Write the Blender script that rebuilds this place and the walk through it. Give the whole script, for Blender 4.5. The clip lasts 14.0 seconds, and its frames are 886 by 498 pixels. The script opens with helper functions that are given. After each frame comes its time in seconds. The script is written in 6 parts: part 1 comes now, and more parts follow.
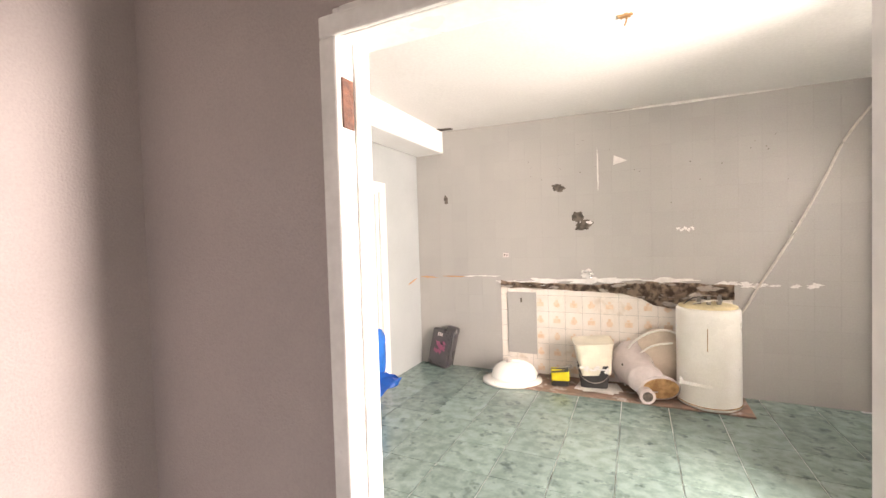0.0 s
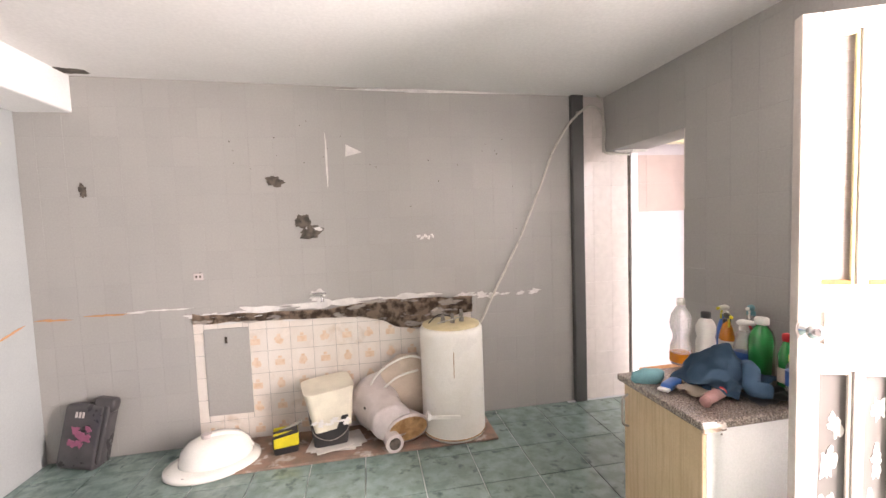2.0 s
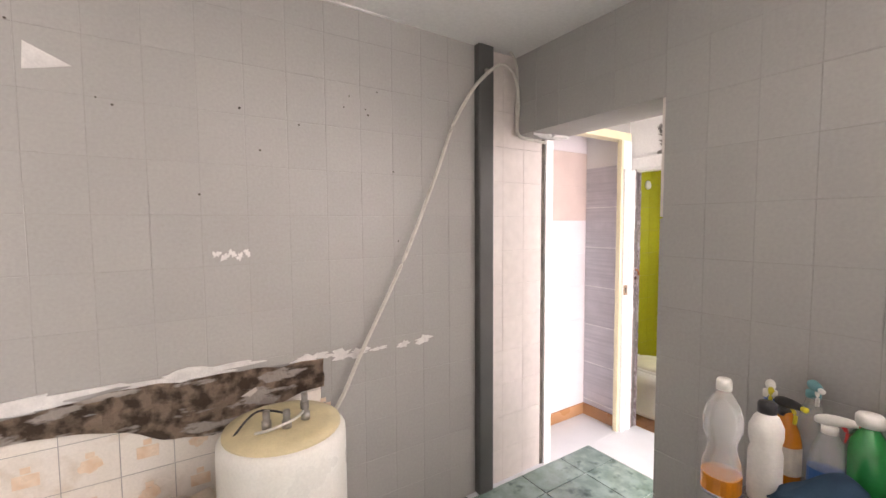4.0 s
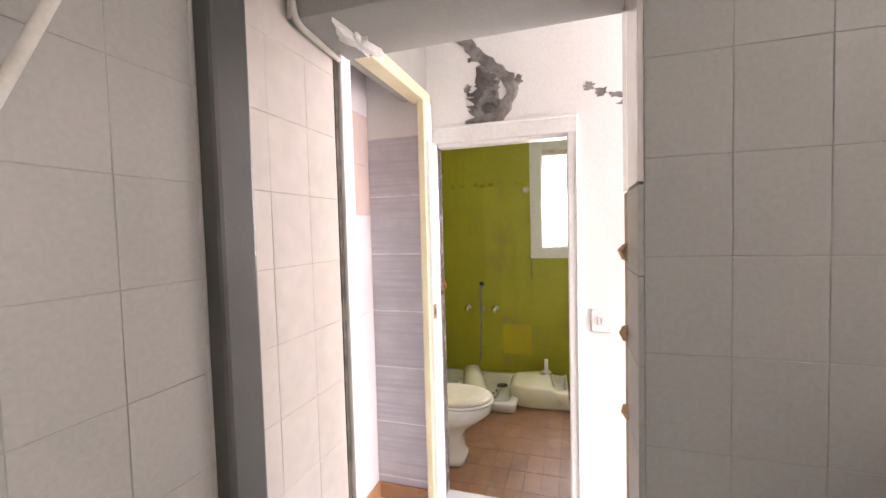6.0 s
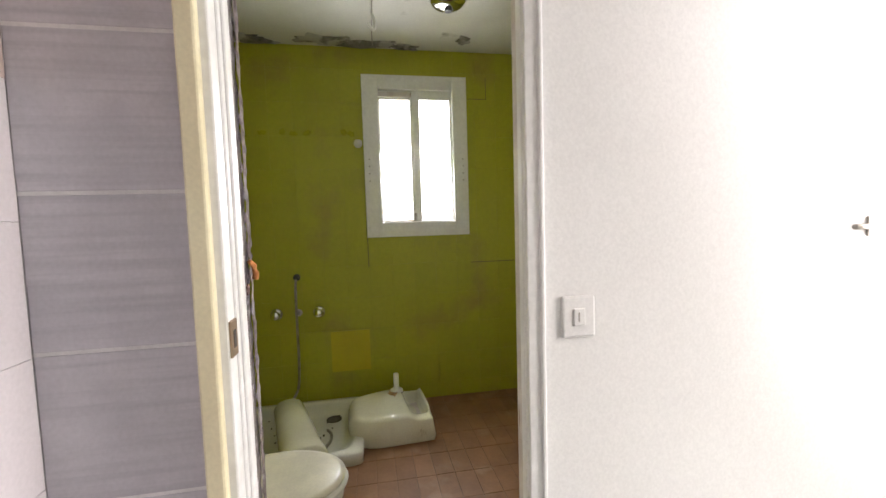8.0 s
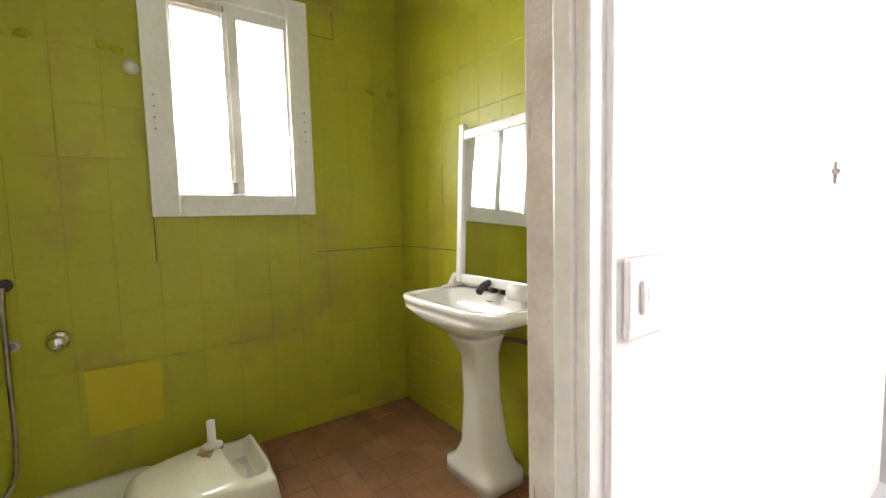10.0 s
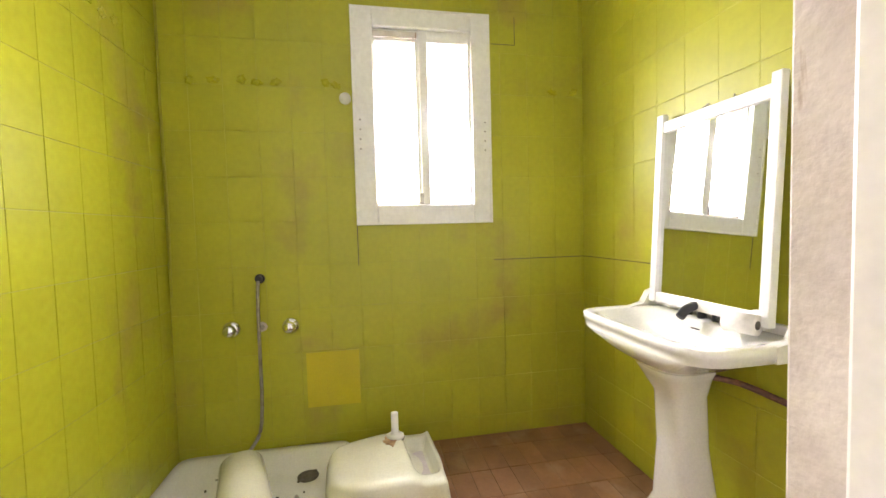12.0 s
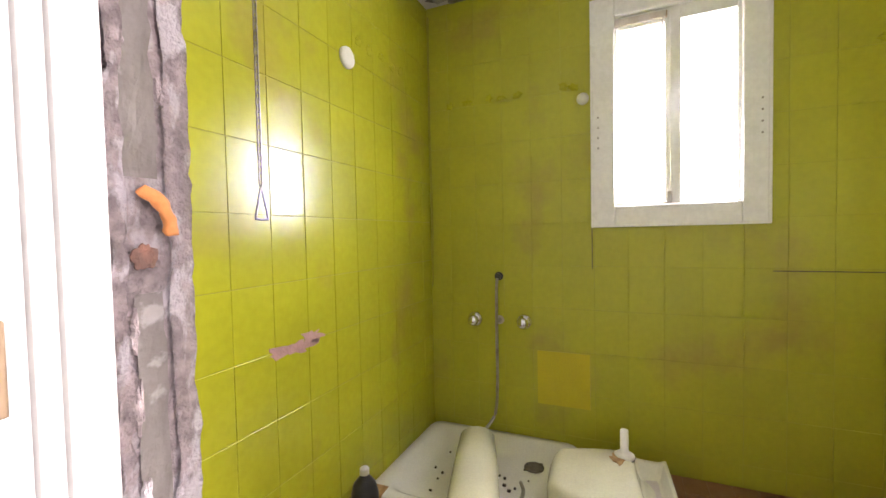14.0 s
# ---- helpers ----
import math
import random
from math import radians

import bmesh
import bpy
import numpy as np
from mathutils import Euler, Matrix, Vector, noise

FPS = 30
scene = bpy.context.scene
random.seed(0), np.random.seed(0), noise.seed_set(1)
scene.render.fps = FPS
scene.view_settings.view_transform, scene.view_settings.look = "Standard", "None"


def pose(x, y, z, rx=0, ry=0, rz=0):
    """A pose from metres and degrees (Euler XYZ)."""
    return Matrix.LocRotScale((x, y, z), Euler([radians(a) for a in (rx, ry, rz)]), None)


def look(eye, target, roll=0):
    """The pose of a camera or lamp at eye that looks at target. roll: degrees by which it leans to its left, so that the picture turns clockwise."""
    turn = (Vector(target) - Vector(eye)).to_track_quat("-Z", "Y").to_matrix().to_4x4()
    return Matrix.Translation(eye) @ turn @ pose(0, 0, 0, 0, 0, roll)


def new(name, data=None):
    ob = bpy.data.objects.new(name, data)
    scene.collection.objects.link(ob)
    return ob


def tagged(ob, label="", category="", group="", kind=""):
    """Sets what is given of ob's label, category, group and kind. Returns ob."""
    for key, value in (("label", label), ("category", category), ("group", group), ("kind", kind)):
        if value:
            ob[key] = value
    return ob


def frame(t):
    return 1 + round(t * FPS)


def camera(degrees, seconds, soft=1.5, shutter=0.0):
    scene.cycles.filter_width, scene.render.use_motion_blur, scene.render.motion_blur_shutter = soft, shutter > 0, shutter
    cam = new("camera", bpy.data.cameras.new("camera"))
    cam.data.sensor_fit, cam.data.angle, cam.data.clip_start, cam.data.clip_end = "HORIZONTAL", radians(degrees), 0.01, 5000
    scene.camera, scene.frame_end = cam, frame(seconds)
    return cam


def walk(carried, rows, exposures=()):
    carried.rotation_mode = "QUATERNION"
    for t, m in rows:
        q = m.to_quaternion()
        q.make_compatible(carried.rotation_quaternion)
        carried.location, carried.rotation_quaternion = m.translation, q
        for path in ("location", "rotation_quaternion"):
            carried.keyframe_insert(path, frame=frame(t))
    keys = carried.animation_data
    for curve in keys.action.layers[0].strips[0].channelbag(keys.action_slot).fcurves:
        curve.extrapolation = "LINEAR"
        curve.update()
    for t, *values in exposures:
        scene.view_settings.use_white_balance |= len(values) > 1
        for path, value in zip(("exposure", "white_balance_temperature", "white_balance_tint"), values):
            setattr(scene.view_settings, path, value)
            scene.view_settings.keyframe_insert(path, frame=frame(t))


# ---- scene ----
cam = camera(94.3, 14.0)
PATH = [
    (0, (-1.819, -3.963, 1.358), (-2.669, -2.153, 1.302), -1.7),
    (0.5, (-1.825, -3.729, 1.424), (-2.23, -1.773, 1.331), -2.2),
    (1, (-1.879, -3.52, 1.455), (-1.938, -1.524, 1.34), -2.2),
    (1.5, (-1.875, -3.275, 1.465), (-1.697, -1.286, 1.346), -2.2),
    (2, (-1.86, -2.998, 1.463), (-1.504, -1.034, 1.338), -2.1),
    (2.2, (-1.87, -2.871, 1.466), (-1.445, -0.921, 1.341), -2.0),
    (4.5, (-1.465, -1.463, 1.483), (-0.1545, 0.043, 1.367), -0.2),
    (5, (-1.299, -1.197, 1.474), (0.252, 0.0615, 1.366), -0.3),
    (5.5, (-1.139, -0.938, 1.46), (0.616, 0.016, 1.361), -0.5),
    (6, (-0.931, -0.708, 1.415), (0.972, -0.1, 1.324), -1.5),
    (6.5, (-0.674, -0.545, 1.399), (1.296, -0.217, 1.294), -1.8),
    (7, (-0.398, -0.401, 1.323), (1.597, -0.315, 1.207), -1.8),
    (7.5, (-0.125, -0.328, 1.256), (1.866, -0.472, 1.129), -1.5),
    (8, (0.136, -0.311, 1.23), (2.098, -0.671, 1.092), -1.7),
    (8.5, (0.388, -0.284, 1.182), (2.293, -0.873, 1.035), -1.7),
    (9, (0.606, -0.29, 1.067), (2.421, -1.117, 0.922), -1.7),
    (9.2, (0.683, -0.289, 1.069), (2.456, -1.202, 0.923), -1.7),
    (11.3, (0.882, -0.333, 1.128), (2.642, -1.273, 0.983), -0.9),
    (11.5, (0.893, -0.332, 1.098), (2.733, -1.107, 0.989), -1.6),
    (12, (0.88, -0.351, 1.095), (2.842, -0.722, 0.998), -1.5),
    (12.5, (0.838, -0.386, 1.09), (2.845, -0.313, 0.993), -1.3),
    (13, (0.874, -0.402, 1.069), (2.825, 0.032, 0.983), -1.2),
    (13.5, (0.901, -0.432, 1.069), (2.769, 0.278, 0.99), -1.3),
    (14, (0.863, -0.459, 1.105), (2.693, 0.344, 1.036), -1.2),
]
# the view drifts on to the right and comes back between the two looks into the bathroom
TURN = [
    (10.2, (0.80, -0.312, 1.095), (2.36, -1.43, 0.95), -1.4),
]
walk(
    cam,
    [(t, look(eye, target, roll)) for t, eye, target, roll in sorted(PATH + TURN)],
    exposures=[(t, stops, 7300 if t < 0.5 else 6800 if t < 6.2 else 6600, 20 if t < 0.9 else 23 if t < 6.2 else 15 if t < 10 else 24) for t, stops in ((0, 0.8), (0.8, 0.55), (2.2, 0.55), (4.5, 0.55), (5.0, 0.5), (6.0, 0.55), (6.5, 0.5), (7.0, 0.25), (7.5, -0.05), (8.0, -0.05), (9.0, 0.35), (11.3, 0.95), (12.0, 1.3), (12.5, 1.25), (13.0, 1.05), (14.0, 0.95))],
)

# ---- world and lights ----
world = bpy.data.worlds.new("sky")
scene.world = world
world.use_nodes = True
sky = world.node_tree.nodes.new("ShaderNodeTexSky")
sky.sky_type, sky.sun_disc = "NISHITA", False
sky.sun_elevation, sky.sun_rotation = radians(54), radians(323)
world.node_tree.links.new(sky.outputs[0], world.node_tree.nodes["Background"].inputs[0])
world.node_tree.nodes["Background"].inputs[1].default_value = 0.15


def sun_lamp():
    data = bpy.data.lights.new("sun", "SUN")
    data.energy, data.angle, data.color = 4.0, radians(0.5), (1, 0.95, 0.88)
    ob = new("sun", data)
    ob.matrix_world = look((-3, 4, 7), (0, 0, 0))


def daylight(name, m, w, h, watts, color=(0.93, 0.97, 1.0)):
    """The sky's light in an opening."""
    data = bpy.data.lights.new(name, "AREA")
    data.shape, data.size, data.size_y, data.energy, data.color = "RECTANGLE", w, h, watts, color
    ob = new(name, data)
    ob.matrix_world = m
    return ob


sun_lamp()
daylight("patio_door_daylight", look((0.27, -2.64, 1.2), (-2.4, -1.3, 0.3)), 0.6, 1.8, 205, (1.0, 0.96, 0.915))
daylight("window_daylight", look((3.27, -0.68, 1.52), (1.6, 0.25, 0.55)), 0.5, 0.55, 35)
daylight("passage_daylight", look((0.68, -2.1, 1.5), (0.68, 0.0, 1.0)), 0.75, 1.8, 27, (1, 0.965, 0.945))
daylight("hall_daylight", look((-2.0, -5.4, 1.4), (-2.4, -3.3, 1.3)), 1.0, 1.3, 5, (1, 0.92, 0.86))


# ---- materials ----
def mat(name, base, rough=0.6, metal=0.0, dark=None, scale=6.0, amount=0.5, bump=0.0, grain=120.0, coat=0.0, rand=0.0, spread=0.12, extra=None):
    """Two scales of noise between base and dark in world metres, fine relief, and some change from piece to piece."""
    m = bpy.data.materials.new(name)
    m.use_nodes = True
    n, l = m.node_tree.nodes, m.node_tree.links
    b = n["Principled BSDF"]
    b.inputs["Roughness"].default_value, b.inputs["Metallic"].default_value, b.inputs["Coat Weight"].default_value = rough, metal, coat
    geo = n.new("ShaderNodeNewGeometry")
    big, fine = n.new("ShaderNodeTexNoise"), n.new("ShaderNodeTexNoise")
    for tex, sc, det in ((big, scale, 5), (fine, grain, 3)):
        tex.inputs["Scale"].default_value, tex.inputs["Detail"].default_value = sc, det
        l.new(geo.outputs["Position"], tex.inputs["Vector"])
    ramp = n.new("ShaderNodeMapRange")
    ramp.inputs[1].default_value, ramp.inputs[2].default_value, ramp.inputs[4].default_value = 0.5 - spread, 0.5 + spread, amount
    l.new(big.outputs["Fac"], ramp.inputs[0])
    mix = n.new("ShaderNodeMixRGB")
    dark = dark or [c * 0.72 for c in base]
    mix.inputs[1].default_value, mix.inputs[2].default_value = (*base, 1), (*dark, 1)
    l.new(ramp.outputs[0], mix.inputs[0])
    out = mix.outputs[0]
    if extra:
        out = extra(n, l, geo, out)
    speck = n.new("ShaderNodeMapRange")
    speck.inputs[3].default_value, speck.inputs[4].default_value = 0.88, 1.1
    l.new(fine.outputs["Fac"], speck.inputs[0])
    mul = n.new("ShaderNodeMixRGB")
    mul.blend_type, mul.inputs[0].default_value = "MULTIPLY", 1
    l.new(out, mul.inputs[1]), l.new(speck.outputs[0], mul.inputs[2])
    out = mul.outputs[0]
    if rand:
        info, rr, mm = n.new("ShaderNodeObjectInfo"), n.new("ShaderNodeMapRange"), n.new("ShaderNodeMixRGB")
        rr.inputs[3].default_value, rr.inputs[4].default_value = 1 - rand, 1 + rand
        mm.blend_type, mm.inputs[0].default_value = "MULTIPLY", 1
        l.new(info.outputs["Random"], rr.inputs[0]), l.new(out, mm.inputs[1]), l.new(rr.outputs[0], mm.inputs[2])
        out = mm.outputs[0]
    l.new(out, b.inputs["Base Color"])
    rv = n.new("ShaderNodeMapRange")
    rv.inputs[3].default_value, rv.inputs[4].default_value = max(rough - 0.12, 0.02), min(rough + 0.12, 1)
    l.new(big.outputs["Fac"], rv.inputs[0]), l.new(rv.outputs[0], b.inputs["Roughness"])
    if bump:
        add, bp = n.new("ShaderNodeMath"), n.new("ShaderNodeBump")
        l.new(fine.outputs["Fac"], add.inputs[0]), l.new(big.outputs["Fac"], add.inputs[1])
        bp.inputs["Strength"].default_value, bp.inputs["Distance"].default_value = bump, 0.004
        l.new(add.outputs[0], bp.inputs["Height"]), l.new(bp.outputs[0], b.inputs["Normal"])
    return m


def second_stain(color, scale, lo, hi, stretch=(1, 1, 1)):
    """A further stain colour with a noise of its own."""
    def go(n, l, geo, out):
        mp, tex, rg, mx = n.new("ShaderNodeMapping"), n.new("ShaderNodeTexNoise"), n.new("ShaderNodeMapRange"), n.new("ShaderNodeMixRGB")
        mp.inputs["Scale"].default_value, mp.inputs["Location"].default_value = stretch, (3.1, 7.7, 1.3)
        tex.inputs["Scale"].default_value, tex.inputs["Detail"].default_value = scale, 6
        rg.inputs[1].default_value, rg.inputs[2].default_value = lo, hi
        l.new(geo.outputs["Position"], mp.inputs[0]), l.new(mp.outputs[0], tex.inputs["Vector"]), l.new(tex.outputs["Fac"], rg.inputs[0])
        l.new(rg.outputs[0], mx.inputs[0]), l.new(out, mx.inputs[1])
        mx.inputs[2].default_value = (*color, 1)
        return mx.outputs[0]
    return go


def glass(name, color=(0.95, 0.97, 0.97), rough=0.0, clear=0.7, through_light=0.6):
    m = bpy.data.materials.new(name)
    m.use_nodes = True
    n, l = m.node_tree.nodes, m.node_tree.links
    b, tr, mx = n["Principled BSDF"], n.new("ShaderNodeBsdfTransparent"), n.new("ShaderNodeMixShader")
    b.inputs["Base Color"].default_value, b.inputs["Roughness"].default_value = (*color, 1), max(rough, 0.03)
    b.inputs["Transmission Weight"].default_value = through_light
    mx.inputs[0].default_value = clear
    l.new(b.outputs[0], mx.inputs[1]), l.new(tr.outputs[0], mx.inputs[2]), l.new(mx.outputs[0], n["Material Output"].inputs[0])
    return m


GREY = (0.40, 0.385, 0.36)
M = dict(
    grey_tile=mat("grey_painted_tile", GREY, 0.42, dark=(0.31, 0.305, 0.29), scale=1.6, amount=0.5, spread=0.3, bump=0.12, grain=90, rand=0.02, coat=0.1),
    grey_wall=mat("grey_painted_wall", (0.35, 0.34, 0.315), 0.6, scale=3, bump=0.2, amount=0.35),
    grey_left=mat("pale_grey_painted_plaster", (0.40, 0.42, 0.415), 0.5, scale=1.5, bump=0.15, amount=0.3),
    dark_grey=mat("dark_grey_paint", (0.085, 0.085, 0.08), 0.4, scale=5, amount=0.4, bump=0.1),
    mauve=mat("mauve_rough_plaster", (0.42, 0.37, 0.36), 0.8, scale=2, amount=0.3, bump=0.5, grain=160),
    white=mat("white_wall_paint", (0.80, 0.79, 0.775), 0.7, scale=1.6, dark=(0.74, 0.725, 0.71), bump=0.07),
    ceiling=mat("white_ceiling_paint", (0.74, 0.72, 0.70), 0.75, dark=(0.66, 0.64, 0.615), scale=1.2, bump=0.25, grain=60),
    bath_ceiling=mat("damp_white_ceiling", (0.66, 0.65, 0.60), 0.8, dark=(0.46, 0.45, 0.38), scale=1.6, bump=0.3, extra=second_stain((0.16, 0.15, 0.12), 3, 0.66, 0.74)),
    gloss_white=mat("white_gloss_paint", (0.81, 0.805, 0.79), 0.32, dark=(0.73, 0.715, 0.69), scale=7, bump=0.08, grain=50),
    cream=mat("cream_gloss_paint", (0.74, 0.68, 0.47), 0.35, dark=(0.66, 0.58, 0.38), scale=6, bump=0.08),
    pink_tile=mat("pinkish_white_tile", (0.70, 0.64, 0.60), 0.16, dark=(0.66, 0.59, 0.55), scale=2, coat=0.4, rand=0.02, bump=0.03, grain=20),
    lilac_tile=mat("lilac_grey_streaked_tile", (0.56, 0.54, 0.58), 0.35, dark=(0.43, 0.42, 0.46), scale=9, rand=0.04, extra=second_stain((0.44, 0.43, 0.47), 7, 0.45, 0.7, (0.3, 0.3, 9))),
    pale_tile=mat("pale_lilac_tile", (0.68, 0.63, 0.65), 0.4, scale=4, amount=0.2, rand=0.02),
    pink_band=mat("dusty_pink_tile", (0.60, 0.48, 0.44), 0.4, scale=5, amount=0.3, rand=0.03),
    grout=mat("pale_grout", (0.76, 0.75, 0.75), 0.85, scale=9, bump=0.2),
    floor_tile=mat("mottled_green_floor_tile", (0.225, 0.305, 0.28), 0.17, dark=(0.125, 0.185, 0.165), scale=12, amount=0.8, spread=0.12, coat=0.2, rand=0.1, grain=60, extra=second_stain((0.07, 0.11, 0.10), 15, 0.57, 0.72)),
    floor_grout=mat("grey_floor_grout", (0.56, 0.61, 0.59), 0.8, scale=8, bump=0.2),
    pale_floor=mat("pale_grey_floor", (0.60, 0.62, 0.64), 0.35, scale=3, amount=0.3, bump=0.1),
    terra=mat("brown_terracotta_floor", (0.27, 0.125, 0.055), 0.45, dark=(0.16, 0.075, 0.035), scale=7, rand=0.12, bump=0.15, grain=60, extra=second_stain((0.33, 0.22, 0.15), 5, 0.58, 0.8)),
    terra_grout=mat("brown_dirty_grout", (0.20, 0.105, 0.055), 0.85, scale=8, bump=0.2),
    green=mat("lime_green_painted_tile", (0.42, 0.42, 0.022), 0.22, dark=(0.33, 0.325, 0.02), scale=1.8, coat=0.1, rand=0.03, bump=0.06, grain=40, extra=second_stain((0.34, 0.255, 0.05), 2.3, 0.56, 0.78)),
    green_grout=mat("olive_painted_grout", (0.34, 0.33, 0.022), 0.6, scale=5),
    yellow_patch=mat("yellow_paint", (0.55, 0.47, 0.012), 0.35, scale=6, amount=0.3),
    mortar=mat("broken_mortar", (0.36, 0.27, 0.20), 0.95, dark=(0.10, 0.07, 0.05), scale=17, amount=1, spread=0.08, bump=0.9, grain=90, extra=second_stain((0.55, 0.50, 0.45), 11, 0.57, 0.62, (0.5, 1, 1.6))),
    brick_dust=mat("dirty_mortar_bed", (0.30, 0.19, 0.14), 0.95, dark=(0.20, 0.15, 0.115), scale=10, amount=1, bump=0.8, grain=80, extra=second_stain((0.48, 0.42, 0.37), 12, 0.56, 0.66)),
    wet_plaster=mat("dark_exposed_plaster", (0.27, 0.25, 0.24), 0.9, dark=(0.12, 0.11, 0.10), scale=11, amount=1, bump=0.9, extra=second_stain((0.42, 0.40, 0.38), 8, 0.5, 0.58)),
    chip_grey=mat("pale_grey_broken_plaster", (0.50, 0.47, 0.45), 0.9, dark=(0.30, 0.275, 0.26), scale=22, amount=0.9, bump=0.7, grain=120),
    chip=mat("chipped_white_plaster", (0.76, 0.74, 0.71), 0.9, scale=20, bump=0.5),
    chip_orange=mat("orange_chipped_clay", (0.58, 0.30, 0.14), 0.9, scale=20, bump=0.5),
    torn=mat("torn_lilac_plaster", (0.44, 0.36, 0.36), 0.95, dark=(0.22, 0.185, 0.185), scale=60, amount=0.8, bump=1.0, grain=260, extra=second_stain((0.56, 0.51, 0.53), 45, 0.52, 0.6, (1, 1, 0.5))),
    smooth_mortar=mat("smooth_grey_mortar", (0.33, 0.295, 0.275), 0.9, dark=(0.25, 0.22, 0.205), scale=20, amount=0.7, bump=0.4, grain=200, extra=second_stain((0.46, 0.42, 0.41), 30, 0.6, 0.66)),
    old_glaze=mat("duller_lime_painted_tile", (0.41, 0.41, 0.022), 0.40, dark=(0.34, 0.335, 0.02), scale=1.8, rand=0.03, bump=0.08, grain=40, extra=second_stain((0.34, 0.255, 0.05), 2.3, 0.56, 0.78)),
    sandy_bed=mat("sandy_grey_mortar", (0.42, 0.34, 0.26), 0.95, dark=(0.26, 0.215, 0.17), scale=14, amount=0.9, bump=0.8, grain=120, extra=second_stain((0.55, 0.40, 0.24), 10, 0.56, 0.66)),
    sand=mat("sandy_mortar", (0.50, 0.36, 0.22), 0.95, scale=30, bump=0.6),
    # Holes are modelled flat, so their inner shade is put into this dark tone.
    hole=mat("dark_cavity", (0.05, 0.043, 0.035), 0.95, dark=(0.15, 0.125, 0.10), scale=22, amount=0.9, bump=0.9),
    porcelain=mat("white_porcelain", (0.80, 0.79, 0.74), 0.12, dark=(0.74, 0.725, 0.66), scale=4, coat=0.5, amount=0.6),
    old_porcelain=mat("yellowed_porcelain", (0.74, 0.72, 0.58), 0.16, dark=(0.64, 0.60, 0.45), scale=5, coat=0.4, extra=second_stain((0.36, 0.25, 0.13), 9, 0.68, 0.76)),
    dirty_porcelain=mat("greyed_porcelain", (0.62, 0.56, 0.54), 0.3, dark=(0.46, 0.40, 0.38), scale=8, amount=0.7, bump=0.1),
    rust_stain=mat("limescale_brown", (0.50, 0.31, 0.14), 0.8, dark=(0.25, 0.13, 0.05), scale=18, amount=0.9, bump=0.5),
    enamel=mat("cream_white_enamel", (0.80, 0.785, 0.73), 0.3, dark=(0.72, 0.69, 0.61), scale=5, amount=0.6, coat=0.2, extra=second_stain((0.45, 0.31, 0.17), 8, 0.70, 0.78, (1, 1, 0.3))),
    enamel_top=mat("yellowed_plastic_cap", (0.70, 0.60, 0.36), 0.4, scale=9),
    chrome=mat("chrome", (0.8, 0.8, 0.8), 0.12, 1.0, scale=9, amount=0.3),
    steel=mat("dull_steel", (0.42, 0.40, 0.37), 0.4, 1.0, dark=(0.22, 0.18, 0.14), scale=20),
    rust=mat("rusted_iron", (0.20, 0.075, 0.03), 0.8, 0.3, dark=(0.45, 0.18, 0.05), scale=40, amount=0.9, bump=0.5),
    rust_dark=mat("dark_rust_stain", (0.20, 0.09, 0.06), 0.9, dark=(0.09, 0.05, 0.04), scale=50, amount=0.9, bump=0.7),
    brass=mat("dull_brass", (0.42, 0.30, 0.20), 0.45, 0.8, scale=30),
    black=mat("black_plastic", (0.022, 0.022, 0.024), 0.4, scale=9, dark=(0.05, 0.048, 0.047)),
    film=mat("black_plastic_sack", (0.05, 0.047, 0.05), 0.3, scale=7, dark=(0.10, 0.09, 0.09), bump=0.4, grain=30),
    pink=mat("faded_magenta_print", (0.30, 0.09, 0.16), 0.5, scale=20),
    cable=mat("dusty_white_cable", (0.60, 0.57, 0.51), 0.6, scale=20),
    wood=mat("pale_beech_laminate", (0.60, 0.45, 0.29), 0.4, dark=(0.52, 0.375, 0.225), scale=9, bump=0.05, extra=second_stain((0.47, 0.33, 0.19), 8, 0.48, 0.72, (9, 9, 0.35))),
    board=mat("brown_chipboard", (0.36, 0.20, 0.11), 0.7, scale=20, bump=0.3, dark=(0.28, 0.15, 0.08)),
    raw_wood=mat("bare_paint_worn_wood", (0.70, 0.65, 0.61), 0.7, dark=(0.55, 0.49, 0.45), scale=10, amount=0.9, bump=0.4, extra=second_stain((0.30, 0.18, 0.10), 8, 0.63, 0.70, (5, 5, 0.6))),
    white_board=mat("white_melamine", (0.80, 0.79, 0.77), 0.35, scale=2, amount=0.25),
    granite=mat("speckled_brown_granite", (0.33, 0.28, 0.24), 0.25, dark=(0.11, 0.09, 0.08), scale=120, amount=1, spread=0.06, coat=0.3, extra=second_stain((0.48, 0.42, 0.37), 140, 0.58, 0.66)),
    tarp=mat("bright_blue_plastic", (0.012, 0.16, 0.62), 0.25, dark=(0.008, 0.11, 0.46), scale=5, coat=0.2),
    denim=mat("blue_denim_cloth", (0.055, 0.115, 0.185), 0.9, dark=(0.03, 0.07, 0.125), scale=12, bump=0.5, grain=300),
    teal=mat("teal_cloth", (0.16, 0.36, 0.39), 0.9, scale=14, bump=0.4),
    beige=mat("beige_cloth", (0.58, 0.49, 0.40), 0.9, scale=10, bump=0.4, dark=(0.42, 0.35, 0.27)),
    white_plastic=mat("white_plastic", (0.78, 0.76, 0.70), 0.35, scale=8, amount=0.4),
    tub=mat("cream_plastic_tub", (0.74, 0.69, 0.56), 0.35, scale=8, amount=0.5),
    yellow=mat("yellow_plastic", (0.60, 0.52, 0.02), 0.4, scale=12),
    red=mat("red_plastic", (0.62, 0.03, 0.03), 0.35, scale=12),
    pink_rag=mat("dusty_rose_sponge", (0.47, 0.27, 0.25), 0.9, scale=30, bump=0.5),
